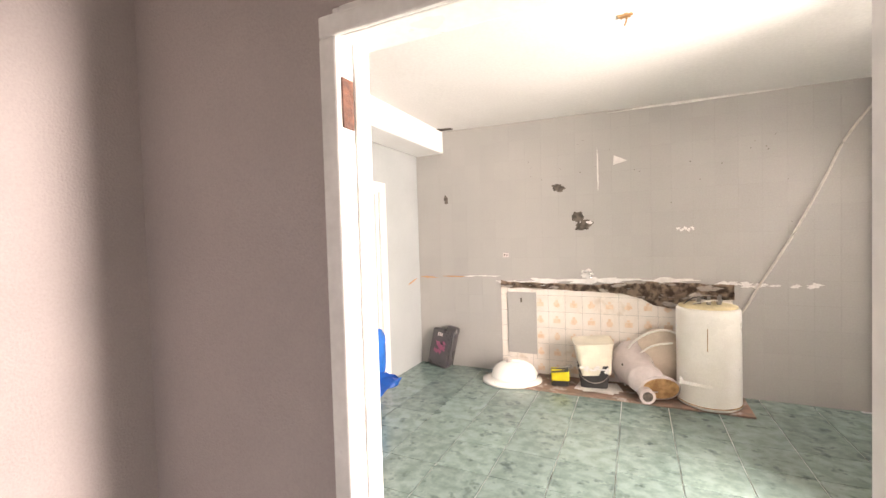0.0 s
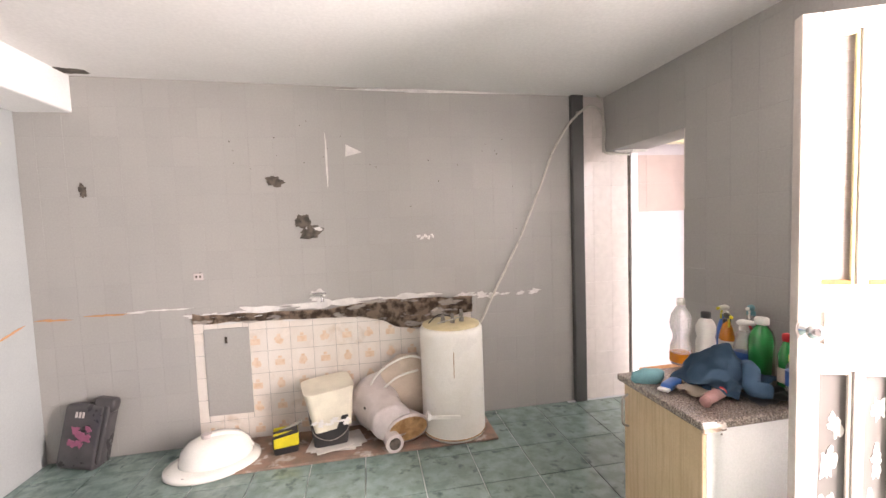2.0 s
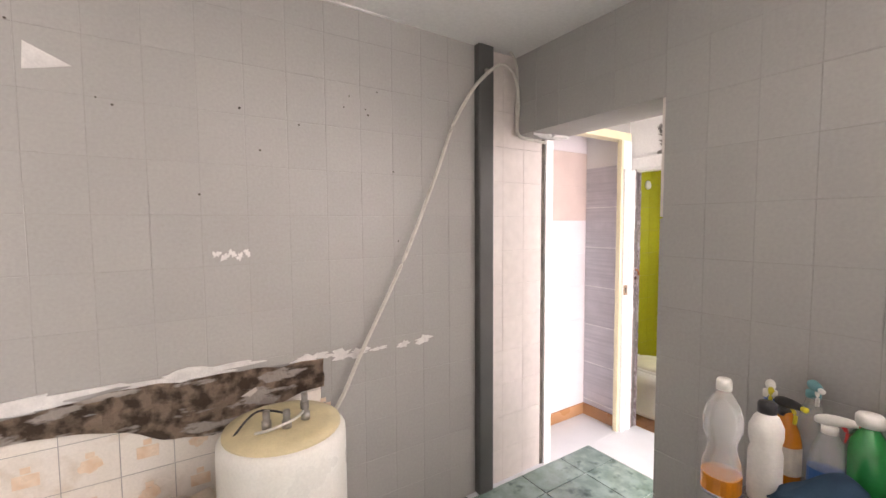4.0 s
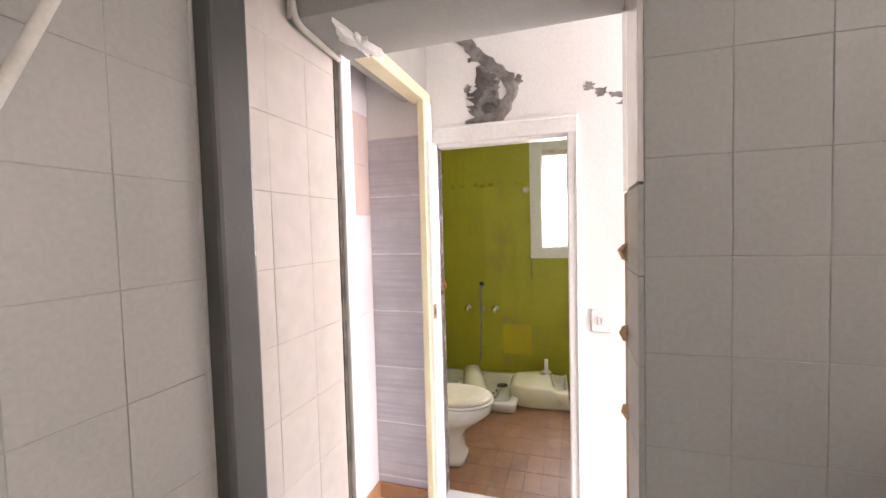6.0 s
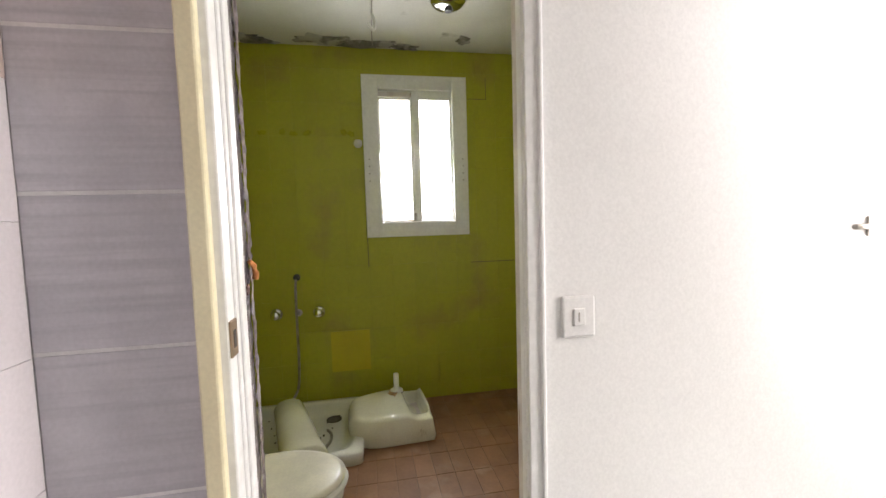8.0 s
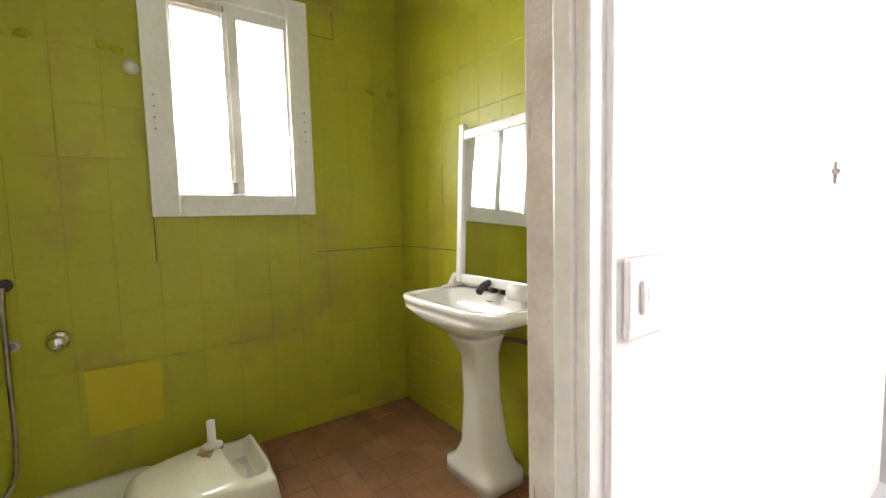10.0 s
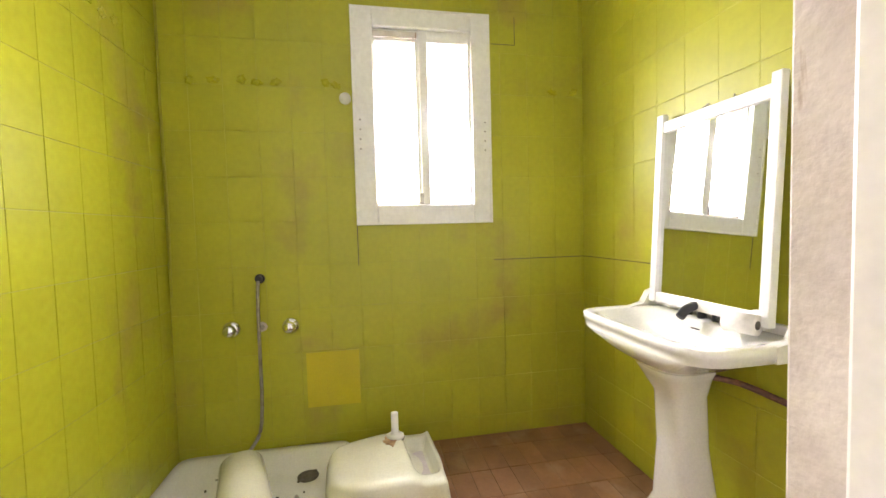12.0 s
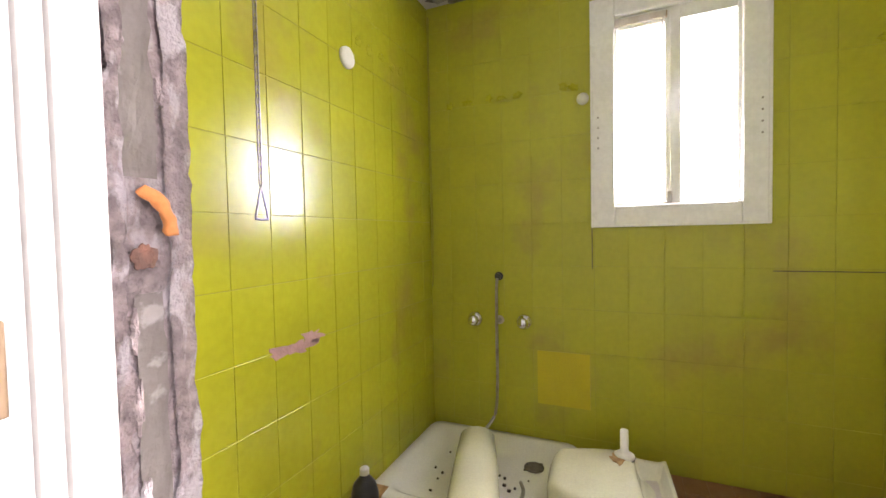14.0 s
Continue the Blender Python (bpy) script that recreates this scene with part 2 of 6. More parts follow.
    blue_print=mat("blue_printed_label", (0.04, 0.14, 0.42), 0.4, scale=20),
    label=mat("cream_paper_label", (0.76, 0.70, 0.58), 0.6, scale=25, amount=0.5),
    orange=mat("orange_liquid_plastic", (0.62, 0.22, 0.015), 0.15, scale=8, coat=0.5),
    soap=mat("green_liquid_plastic", (0.012, 0.22, 0.05), 0.12, scale=8, coat=0.6),
    motif=mat("faded_orange_tile_print", (0.73, 0.59, 0.46), 0.3, scale=30, dark=(0.64, 0.45, 0.30), amount=0.8),
    motif_pale=mat("pale_brown_tile_print", (0.62, 0.55, 0.51), 0.3, scale=30, amount=0.6),
    print_tile=mat("old_white_printed_tile", (0.76, 0.71, 0.65), 0.25, dark=(0.68, 0.60, 0.52), scale=6, coat=0.2, rand=0.03, extra=second_stain((0.52, 0.40, 0.28), 5, 0.62, 0.8)),
    foam=mat("orange_cured_foam", (0.50, 0.19, 0.055), 0.8, scale=40, bump=0.4),
    skirting=mat("brown_skirting_tile", (0.40, 0.21, 0.10), 0.3, scale=6),
    paper=mat("crumpled_white_paper", (0.70, 0.67, 0.62), 0.8, scale=20, bump=0.2),
    concrete=mat("patio_concrete", (0.45, 0.44, 0.42), 0.9, scale=3, bump=0.4),
    facade=mat("white_patio_wall", (0.80, 0.78, 0.74), 0.85, scale=2, bump=0.4),
    pane=glass("window_glass", rough=0.05, clear=0.8),
    frosted=glass("frosted_glass", (0.15, 0.135, 0.125), 0.35, 0.0, 0.1),
    ribbed=glass("ribbed_glass", (0.27, 0.235, 0.215), 0.35, 0.0, 0.1),
    door_paint=mat("ivory_worn_gloss_paint", (0.52, 0.47, 0.425), 0.35, dark=(0.44, 0.385, 0.34), scale=9, bump=0.1, grain=60),
    clear_plastic=glass("clear_plastic", (0.92, 0.92, 0.90), 0.1, 0.45),
)
mirror = bpy.data.materials.new("mirror_silver")
mirror.use_nodes = True
mirror.node_tree.nodes["Principled BSDF"].inputs["Metallic"].default_value = 1
mirror.node_tree.nodes["Principled BSDF"].inputs["Roughness"].default_value = 0.02
mirror.node_tree.nodes["Principled BSDF"].inputs["Base Color"].default_value = (0.85, 0.87, 0.86, 1)
M["mirror"] = mirror


# ---- mesh helpers ----
def part(name, bm, material, parent=None, label="", smooth=False, m=None):
    """Links a bmesh as one mesh object, under a thing or a part where one is given."""
    me = bpy.data.meshes.new(name)
    bmesh.ops.recalc_face_normals(bm, faces=bm.faces)
    bm.to_mesh(me)
    bm.free()
    me.materials.append(M[material])
    if smooth:
        for p in me.polygons:
            p.use_smooth = True
    ob = new(name, me)
    if m is not None:
        ob.matrix_basis = m
    if parent:
        ob.parent = parent
    return tagged(ob, label)


def thing(name, label, category, m=None, group="", kind=""):
    ob = new(name)
    ob.empty_display_size = 0.05
    if m is not None:
        ob.matrix_basis = m
    return tagged(ob, label, category, group, kind)


def add_box(bm, lo, hi, bevel=0.0, seg=2):
    lo, hi = Vector(lo), Vector(hi)
    vs = bmesh.ops.create_cube(bm, size=1)["verts"]
    for v in vs:
        v.co = Vector([(lo[k] + hi[k]) / 2 + v.co[k] * (hi[k] - lo[k]) for k in range(3)])
    if bevel:
        es = {e for v in vs for e in v.link_edges}
        bmesh.ops.bevel(bm, geom=list(es), offset=bevel, segments=seg, affect="EDGES", profile=0.5)
    return bm


def box(lo, hi, bevel=0.0, seg=2):
    return add_box(bmesh.new(), lo, hi, bevel, seg)


def boxes(*pairs, bevel=0.0):
    bm = bmesh.new()
    for lo, hi in pairs:
        add_box(bm, lo, hi, bevel)
    return bm


def loft(rings, closed_ends=True):
    """A skin over rings of equally many points."""
    bm = bmesh.new()
    rows = [[bm.verts.new(p) for p in ring] for ring in rings]
    k = len(rows[0])
    for a, b in zip(rows, rows[1:]):
        for i in range(k):
            bm.faces.new((a[i], a[(i + 1) % k], b[(i + 1) % k], b[i]))
    if closed_ends:
        bm.faces.new(rows[0][::-1])
        bm.faces.new(rows[-1])
    return bm


def ring(cx, cy, z, rx, ry, n=24, power=2.0):
    """A level ring, from an ellipse (power 2) towards a rounded rectangle (4 and more)."""
    out = []
    for i in range(n):
        a = 2 * math.pi * i / n
        c, s = math.cos(a), math.sin(a)
        out.append((cx + rx * math.copysign(abs(c) ** (2 / power), c), cy + ry * math.copysign(abs(s) ** (2 / power), s), z))
    return out


def lathe(profile, n=24):
    return loft([ring(0, 0, z, max(r, 0.0005), max(r, 0.0005), n) for r, z in profile])


def tube(points, r, sides=8, steps=6):
    """A round tube along a smooth line through the points."""
    pts = [Vector(p) for p in points]
    line = []
    for i in range(len(pts) - 1):
        p0, p1, p2, p3 = pts[max(i - 1, 0)], pts[i], pts[i + 1], pts[min(i + 2, len(pts) - 1)]
        for j in range(steps):
            t = j / steps
            line.append(0.5 * (2 * p1 + (p2 - p0) * t + (2 * p0 - 5 * p1 + 4 * p2 - p3) * t * t + (3 * p1 - p0 - 3 * p2 + p3) * t**3))
    line.append(pts[-1])
    rings = []
    for i, p in enumerate(line):
        d = (line[min(i + 1, len(line) - 1)] - line[max(i - 1, 0)]).normalized()
        u = d.cross(Vector((0, 0, 1)) if abs(d.z) < 0.9 else Vector((1, 0, 0))).normalized()
        w = d.cross(u)
        rings.append([p + r * (math.cos(2 * math.pi * k / sides) * u + math.sin(2 * math.pi * k / sides) * w) for k in range(sides)])
    return loft(rings)


def ragged(cx, cz, rx, rz, depth, seed, n=26, rough=0.35, bulge=0.0):
    """A thin broken patch with an uneven outline, in x and z, that stands depth proud of y = 0 towards -y."""
    rng = random.Random(seed)
    ph = [rng.uniform(0, 6.28) for _ in range(4)]
    outer, mid = [], []
    for i in range(n):
        a = 2 * math.pi * i / n
        f = 1 + rough * (0.5 * math.sin(2 * a + ph[0]) + 0.35 * math.sin(5 * a + ph[1]) + 0.3 * math.sin(9 * a + ph[2])) + rng.uniform(-0.12, 0.12) * rough * 2
        outer.append((cx + rx * f * math.cos(a), cz + rz * f * math.sin(a)))
        mid.append((cx + 0.6 * rx * f * math.cos(a), cz + 0.6 * rz * f * math.sin(a)))
    return loft([[(x, 0.002, z) for x, z in outer], [(x, -depth, z) for x, z in outer], [(x, -depth - bulge * rng.uniform(0.3, 1), z) for x, z in mid]])


def wrinkle(bm, amount, scale, seed=0):
    for v in bm.verts:
        v.co += Vector(noise.noise_vector(v.co * scale + Vector((seed, seed * 1.7, 0)))) * amount
    return bm


def cloth(w, d, n, height, seed, amount=0.03, scale=9):
    """A crumpled sheet of cloth with its own thickness; height(u, v) is its rise."""
    bm = bmesh.new()
    g = [[bm.verts.new(((i / n - 0.5) * w, (j / n - 0.5) * d, height(i / n, j / n))) for j in range(n + 1)] for i in range(n + 1)]
    for i in range(n):
        for j in range(n):
            bm.faces.new((g[i][j], g[i + 1][j], g[i + 1][j + 1], g[i][j + 1]))
    for v in bm.verts:
        q = noise.noise_vector(v.co * scale + Vector((seed, 0, seed * 2)))
        r = noise.noise_vector(v.co * scale * 2.7 + Vector((0, seed, 0)))
        v.co += Vector((q.x, q.y, abs(q.z) * 1.3)) * amount + r * amount * 0.35
    bmesh.ops.solidify(bm, geom=list(bm.faces), thickness=0.004)
    return bm


def structure(name, bm, material, label, category="wall"):
    return tagged(part(name, bm, material), label, category, kind="structure")


def ceil_z(x):
    return 2.397 - 0.0193 * x


def sloped_slab(x0, x1, y0, y1, thick):
    bm = box((x0, y0, 0), (x1, y1, 1))
    for v in bm.verts:
        v.co.z = ceil_z(v.co.x) + (thick if v.co.z > 0.5 else 0)
    return bm


# ---- structure: kitchen and hall ----
TOP = 2.62
wall_back = structure("wall_back", boxes(((-4.6, 0.0015, -0.2), (0.22, 0.1, TOP)), ((0.22, 0.0015, 2.06), (1.08, 0.1, TOP))), "grey_wall", "grey painted tiled kitchen wall, broken and patched")
wall_left = structure("wall_left", boxes(((-4.07, -0.757, -0.2), (-3.97, 0.006, TOP)), ((-4.07, -1.62, 1.8), (-3.97, -0.757, TOP)), ((-4.07, -3.34, -0.2), (-3.97, -1.62, TOP))), "grey_left", "pale grey painted plaster wall beside the closet")
wall_right = structure("wall_right", boxes(((0.0015, -2.15, -0.2), (0.27, -0.846, TOP)), ((0.0015, -0.846, 1.972), (0.27, 0.006, TOP)), ((0.0015, -2.95, 2.1), (0.27, -2.15, TOP)), ((0.0015, -3.34, -0.2), (0.27, -2.95, TOP))), "grey_wall", "grey painted tiled wall with a passage opening")
wall_front = structure("wall_front", boxes(((-4.07, -3.235, -0.2), (-2.41, -3.145, TOP)), ((-2.41, -3.235, 1.865), (0.006, -3.145, TOP)), ((-1.615, -3.68, -0.2), (0.006, -3.55, TOP))), "mauve", "mauve grey rough plaster wall with a doorway")
kitchen_ceiling = structure("ceiling", sloped_slab(-4.0, 0.006, -3.28, 0.006, 0.1), "ceiling", "uneven white painted kitchen ceiling", "ceiling")
floor_base = structure("floor", boxes(((-4.6, -5.6, -0.2), (0.64, 0.006, -0.006)),), "floor_grout", "mottled green glossy tiled kitchen floor", "floor")
beam = structure("ceiling_beam", box((-3.965, -3.2, 2.238), (-3.645, 0.004, 2.6), 0.012), "white", "white painted boxed beam under the ceiling", "beam")
closet_back = structure("wall_closet", boxes(((-4.52, -2.1, -0.1), (-4.44, 0.0, TOP)), ((-4.44, -2.1, -0.1), (-4.07, -2.0, TOP))), "print_tile", "white printed tile wall inside the closet")
closet_end = structure("wall_closet_end", box((-4.44, -0.74, -0.1), (-4.075, -0.66, TOP)), "black", "black end wall of the closet")
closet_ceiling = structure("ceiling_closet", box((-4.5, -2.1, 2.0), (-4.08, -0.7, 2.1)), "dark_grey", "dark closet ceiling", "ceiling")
wall_hall_left = structure("wall_hall_left", box((-3.25, -5.6, -0.2), (-3.13, -3.235, TOP)), "mauve", "mauve rough plaster hall wall")
wall_hall_right = structure("wall_hall_right", box((-0.9, -5.6, -0.2), (-0.8, -3.68, TOP)), "mauve", "mauve rough plaster hall wall")
wall_hall_back = structure("wall_hall_back", boxes(((-3.13, -5.6, -0.2), (-2.6, -5.5, TOP)), ((-1.4, -5.6, -0.2), (-0.9, -5.5, TOP)), ((-2.6, -5.6, 2.1), (-1.4, -5.5, TOP)), ((-2.6, -5.6, -0.2), (-1.4, -5.5, 0.7))), "mauve", "mauve plaster hall wall with a window opening")
hall_ceiling = structure("ceiling_hall", box((-3.2, -5.6, 2.5), (0.006, -3.235, 2.6)), "ceiling", "white hall ceiling", "ceiling")

# ---- structure: passage, pantry and bathroom ----
BF = -0.08  # bathroom floor
wall_bath_near = structure("wall_bathroom_door", boxes(((1.08, -0.03, -0.3), (1.15, 0.6, TOP)), ((1.08, -0.7, 1.85), (1.15, -0.03, TOP)), ((1.08, -2.6, -0.3), (1.15, -0.7, TOP))), "white", "white plaster wall with the bathroom doorway, cracked above")
wall_bath_left = structure("wall_bathroom_left", box((1.15, 0.5965, -0.3), (3.29, 0.7, TOP)), "green_grout", "lime green painted tile wall, glossy")
wall_bath_right = structure("wall_bathroom_right", box((1.15, -1.72, -0.3), (3.29, -1.6125, TOP)), "green_grout", "lime green painted tile wall behind the washbasin")
wall_bath_far = structure("wall_bathroom_window", boxes(((3.0925, -0.37, -0.3), (3.29, 0.6, TOP)), ((3.0925, -1.616, -0.3), (3.29, -0.99, TOP)), ((3.0925, -0.99, -0.3), (3.29, -0.37, 1.18)), ((3.0925, -0.99, 2.19), (3.29, -0.37, TOP))), "green_grout", "lime green painted tile wall with a window")
bath_ceiling = structure("ceiling_bathroom", box((1.15, -1.616, 2.43), (3.096, 0.6, 2.53)), "bath_ceiling", "damp stained white bathroom ceiling", "ceiling")
bath_floor = structure("floor_bathroom", box((1.0, -1.7, -0.3), (3.2, 0.65, BF - 0.006)), "terra_grout", "brown terracotta bathroom floor", "floor")
pale_floor = structure("floor_passage", boxes(((0.64, -2.6, -0.2), (1.15, -0.03, 0.0)), ((-0.35, -0.03, -0.2), (1.08, 0.4, 0.001))), "pale_floor", "pale grey smooth passage floor", "floor")
patio = structure("ground", box((0.27, -9, -0.3), (9, -2.6, -0.02)), "concrete", "pale concrete patio ground", "ground")
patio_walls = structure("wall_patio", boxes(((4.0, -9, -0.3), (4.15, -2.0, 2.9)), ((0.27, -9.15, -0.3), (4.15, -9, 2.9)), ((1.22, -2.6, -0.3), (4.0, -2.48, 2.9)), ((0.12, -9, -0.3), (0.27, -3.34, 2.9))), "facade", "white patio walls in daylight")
glow = bpy.data.materials.new("bright_sky_haze")
glow.use_nodes = True
glow.node_tree.nodes["Principled BSDF"].inputs["Emission Color"].default_value = (1, 1, 1, 1)
glow.node_tree.nodes["Principled BSDF"].inputs["Emission Strength"].default_value = 6.5
M["glow"] = glow
backdrop = structure("backdrop", box((5.0, -3.5, -1.0), (5.05, 2.5, 5.5)), "glow", "bright white hazy sky outside the window", "backdrop")
passage_floor = structure("floor_passage_green", box((0.006, -2.6, -0.19), (0.64, -0.846, -0.004)), "floor_tile", "mottled green tiled passage floor", "floor")
passage_ceiling = structure("ceiling_passage", box((0.27, -1.5, 2.42), (1.08, 0.006, 2.5)), "ceiling", "white passage ceiling", "ceiling")
pantry_walls = structure("wall_pantry", boxes(((-0.4, 0.306, -0.1), (1.0, 0.4, TOP)), ((1.002, 0.008, -0.1), (1.08, 0.4, TOP)), ((-0.45, 0.1, -0.1), (-0.35, 0.4, TOP))), "grout", "tiled pantry walls")
pantry_ceiling = structure("ceiling_pantry", box((-0.4, 0.1, 2.3), (1.006, 0.306, 2.4)), "ceiling", "white pantry ceiling", "ceiling")

# ---- door frames ----
def casing(name, label, horizontal, lo, hi, z0, z1, plane, out, wide, mat_name, depth=0.02, sides="lr"):
    """A flat moulded surround on a wall face: horizontal is the wall's own axis (0: x, 1: y), plane its place, out the side it faces."""
    ob = tagged(thing(name, label, "door frame"), kind="structure")
    def piece(part_name, a0, a1, c0, c1):
        if horizontal == 0:
            b = boxes(((a0, min(plane, plane + out * depth), c0), (a1, max(plane, plane + out * depth), c1)), bevel=0.006)
        else:
            b = boxes(((min(plane, plane + out * depth), a0, c0), (max(plane, plane + out * depth), a1, c1)), bevel=0.006)
        part(part_name, b, mat_name, ob)
    if "l" in sides:
        piece("side_casing", lo - wide, lo, z0, z1)
    if "r" in sides:
        piece("side_casing", hi, hi + wide, z0, z1)
    piece("head_casing", lo - (wide if "l" in sides else 0), hi + (wide if "r" in sides else 0), z1, z1 + wide)
    return ob


entry = casing("door_frame_1", "white painted door surround with a rusty hinge", 0, -2.395, -1.635, 0, 1.80, -3.235, -1, 0.048, "gloss_white", 0.012, "l")
part("jamb", boxes(((-2.415, -3.235, 0), (-2.395, -3.138, 1.865)), ((-2.395, -3.19, 0), (-2.385, -3.138, 1.85)), bevel=0.004), "gloss_white", entry)
part("jamb", boxes(((-1.665, -3.66, 0), (-1.617, -3.56, 2.3)), bevel=0.004), "gloss_white", entry)
part("head_jamb", boxes(((-2.395, -3.235, 1.80), (-1.0, -3.138, 1.867)), bevel=0.004), "gloss_white", entry)
part("hinge", boxes(((-2.396, -3.233, 1.605), (-2.391, -3.195, 1.715)), bevel=0.002), "rust_dark", entry, "rusted hinge recess")
left_frame = casing("door_frame_3", "white painted frame of the closet opening", 1, -1.6, -0.755, 0, 1.795, -3.97, 1, 0.09, "gloss_white", 0.022)
part("jamb", boxes(((-4.075, -0.80, 0), (-3.972, -0.757, 1.8)), bevel=0.004), "gloss_white", left_frame)
part("jamb", boxes(((-4.075, -1.62, 0), (-3.972, -1.592, 1.8)), bevel=0.004), "gloss_white", left_frame)
part("head_jamb", boxes(((-4.075, -1.592, 1.772), (-3.972, -0.80, 1.8)), bevel=0.004), "gloss_white", left_frame)

pantry_frame = tagged(thing("door_frame_4", "cream and white fluted pantry door frame with no door", "door frame"), kind="structure")
part("post", boxes(((0.225, -0.02, 0), (0.285, 0.1, 2.05)), bevel=0.005), "gloss_white", pantry_frame)
part("stop_bead", boxes(((0.285, 0.03, 0), (0.298, 0.06, 2.03)), bevel=0.003), "gloss_white", pantry_frame)
part("post", boxes(((0.943, -0.03, 0), (0.967, 0.006, 2.045)), bevel=0.005), "cream", pantry_frame, "cream painted post")
part("fluted_casing", boxes(((0.967, -0.045, -0.08), (1.008, -0.005, 1.85)), ((1.01, -0.04, -0.08), (1.022, -0.005, 1.85)), ((1.024, -0.045, -0.08), (1.04, -0.005, 1.85)), ((1.042, -0.05, -0.08), (1.076, -0.005, 1.85)), bevel=0.004), "gloss_white", pantry_frame)
part("upper_post", boxes(((0.967, -0.03, 1.85), (1.06, 0.006, 2.045)), bevel=0.004), "gloss_white", pantry_frame)
part("header", boxes(((0.225, -0.025, 2.045), (1.06, 0.05, 2.1)), bevel=0.005), "cream", pantry_frame, "cream painted header")
# No opening here: the gap's shade is the colour of a thin strip.
part("gap_strip", boxes(((0.205, -0.006, 0), (0.225, 0.004, 2.08))), "hole", pantry_frame, "dark strip in place of the open gap")
strike = part("strike_plate", boxes(((0.968, -0.049, 0.978), (1.006, -0.0445, 1.05)), bevel=0.002), "brass", pantry_frame, "worn brass strike plate")
part("latch_hole", box((0.980, -0.0505, 0.996), (0.992, -0.0475, 1.03)), "hole", strike)
for k in range(3):
    part("hinge_pin", box((0.286, 0.002, 0.74 - 0.045 * k), (0.292, 0.012, 0.765 - 0.045 * k), 0.002), "steel", pantry_frame)

bath_frame = tagged(thing("door_frame_5", "white bathroom door surround, one jamb torn out", "door frame"), kind="structure")
part("head_casing", boxes(((1.062, -0.729, 1.85), (1.079, -0.03, 1.932)), ((1.056, -0.729, 1.918), (1.07, -0.03, 1.932)), bevel=0.004), "gloss_white", bath_frame)
part("side_casing", boxes(((1.062, -0.729, -0.0), (1.079, -0.684, 1.85)), ((1.056, -0.729, 0.0), (1.07, -0.716, 1.85)), bevel=0.004), "gloss_white", bath_frame)
part("jamb", boxes(((1.079, -0.7, -0.08), (1.108, -0.681, 1.85)), bevel=0.004), "gloss_white", bath_frame)
part("worn_jamb", wrinkle(box((1.108, -0.70, -0.08), (1.156, -0.688, 1.85), 0.003), 0.002, 9), "raw_wood", bath_frame, "bare worn wooden jamb")
part("head_jamb", boxes(((1.084, -0.68, 1.834), (1.152, -0.05, 1.852)), bevel=0.004), "gloss_white", bath_frame)
part("threshold", box((1.07, -0.68, -0.08), (1.153, -0.045, -0.004), 0.006), "pale_floor", bath_frame, "pale threshold")


def rough_strip(x0, x1, z0, z1, y, amount, seed, fine=1.0, wander=0.003):
    """A broken plaster face across x and z at y, with a crumbling edge on both sides."""
    n, k = max(int((z1 - z0) / 0.012), 6), 8
    bm = bmesh.new()
    g = []
    for i in range(n + 1):
        z = z0 + (z1 - z0) * i / n
        a = x0 + wander * noise.fractal(Vector((seed, z * 16, 0)), 0.6, 2.2, 4)
        b = x1 + wander * noise.fractal(Vector((seed + 5, z * 16, 3)), 0.6, 2.2, 4)
        row = []
        for j in range(k + 1):
            x = a + (b - a) * j / k
            p = noise.fractal(Vector((x * 60 * fine, seed, z * 22 * fine)), 0.6, 2.2, 5)
            row.append(bm.verts.new((x, y + amount * p, z)))
        g.append(row)
    for i in range(n):
        for j in range(k):
            bm.faces.new((g[i][j], g[i][j + 1], g[i + 1][j + 1], g[i + 1][j]))
    bmesh.ops.solidify(bm, geom=list(bm.faces), thickness=-0.014)
    return bm


# the side left where the jamb was torn out: ragged plaster lips and a channel of smooth mortar between them
part("plaster_bed", rough_strip(1.078, 1.151, -0.08, 1.85, -0.037, 0.004, 4), "torn", bath_frame, "broken plaster where the jamb was torn out", smooth=True)
part("plaster_lip", rough_strip(1.076, 1.090, -0.08, 1.85, -0.046, 0.004, 11, 1.3, 0.006), "torn", bath_frame, "crumbling plaster lip", smooth=True)
part("plaster_lip", rough_strip(1.127, 1.152, -0.08, 1.85, -0.046, 0.003, 17, 1.6, 0.004), "torn", bath_frame, "crumbling plaster lip", smooth=True)
part("mortar_fill", rough_strip(1.096, 1.123, -0.08, 1.055, -0.042, 0.0015, 23, 0.7, 0.004), "smooth_mortar", bath_frame, "smooth grey mortar fill")
part("mortar_fill", rough_strip(1.088, 1.121, 1.165, 1.85, -0.042, 0.0025, 29, 0.9, 0.006), "smooth_mortar", bath_frame, "smooth grey mortar fill")
for k, (x, z, rx, rz) in enumerate(((1.094, 1.02, 0.003, 0.015), (1.095, 0.95, 0.003, 0.025), (1.125, 1.25, 0.003, 0.012), (1.09, 1.29, 0.004, 0.012), (1.119, 1.36, 0.004, 0.01), (1.098, 0.86, 0.004, 0.02))):
    part("plaster_crumb", ragged(x, z, rx, rz, 0.003, 600 + k, rough=0.6, bulge=0.002), "torn", bath_frame, m=pose(0, -0.0425, 0))

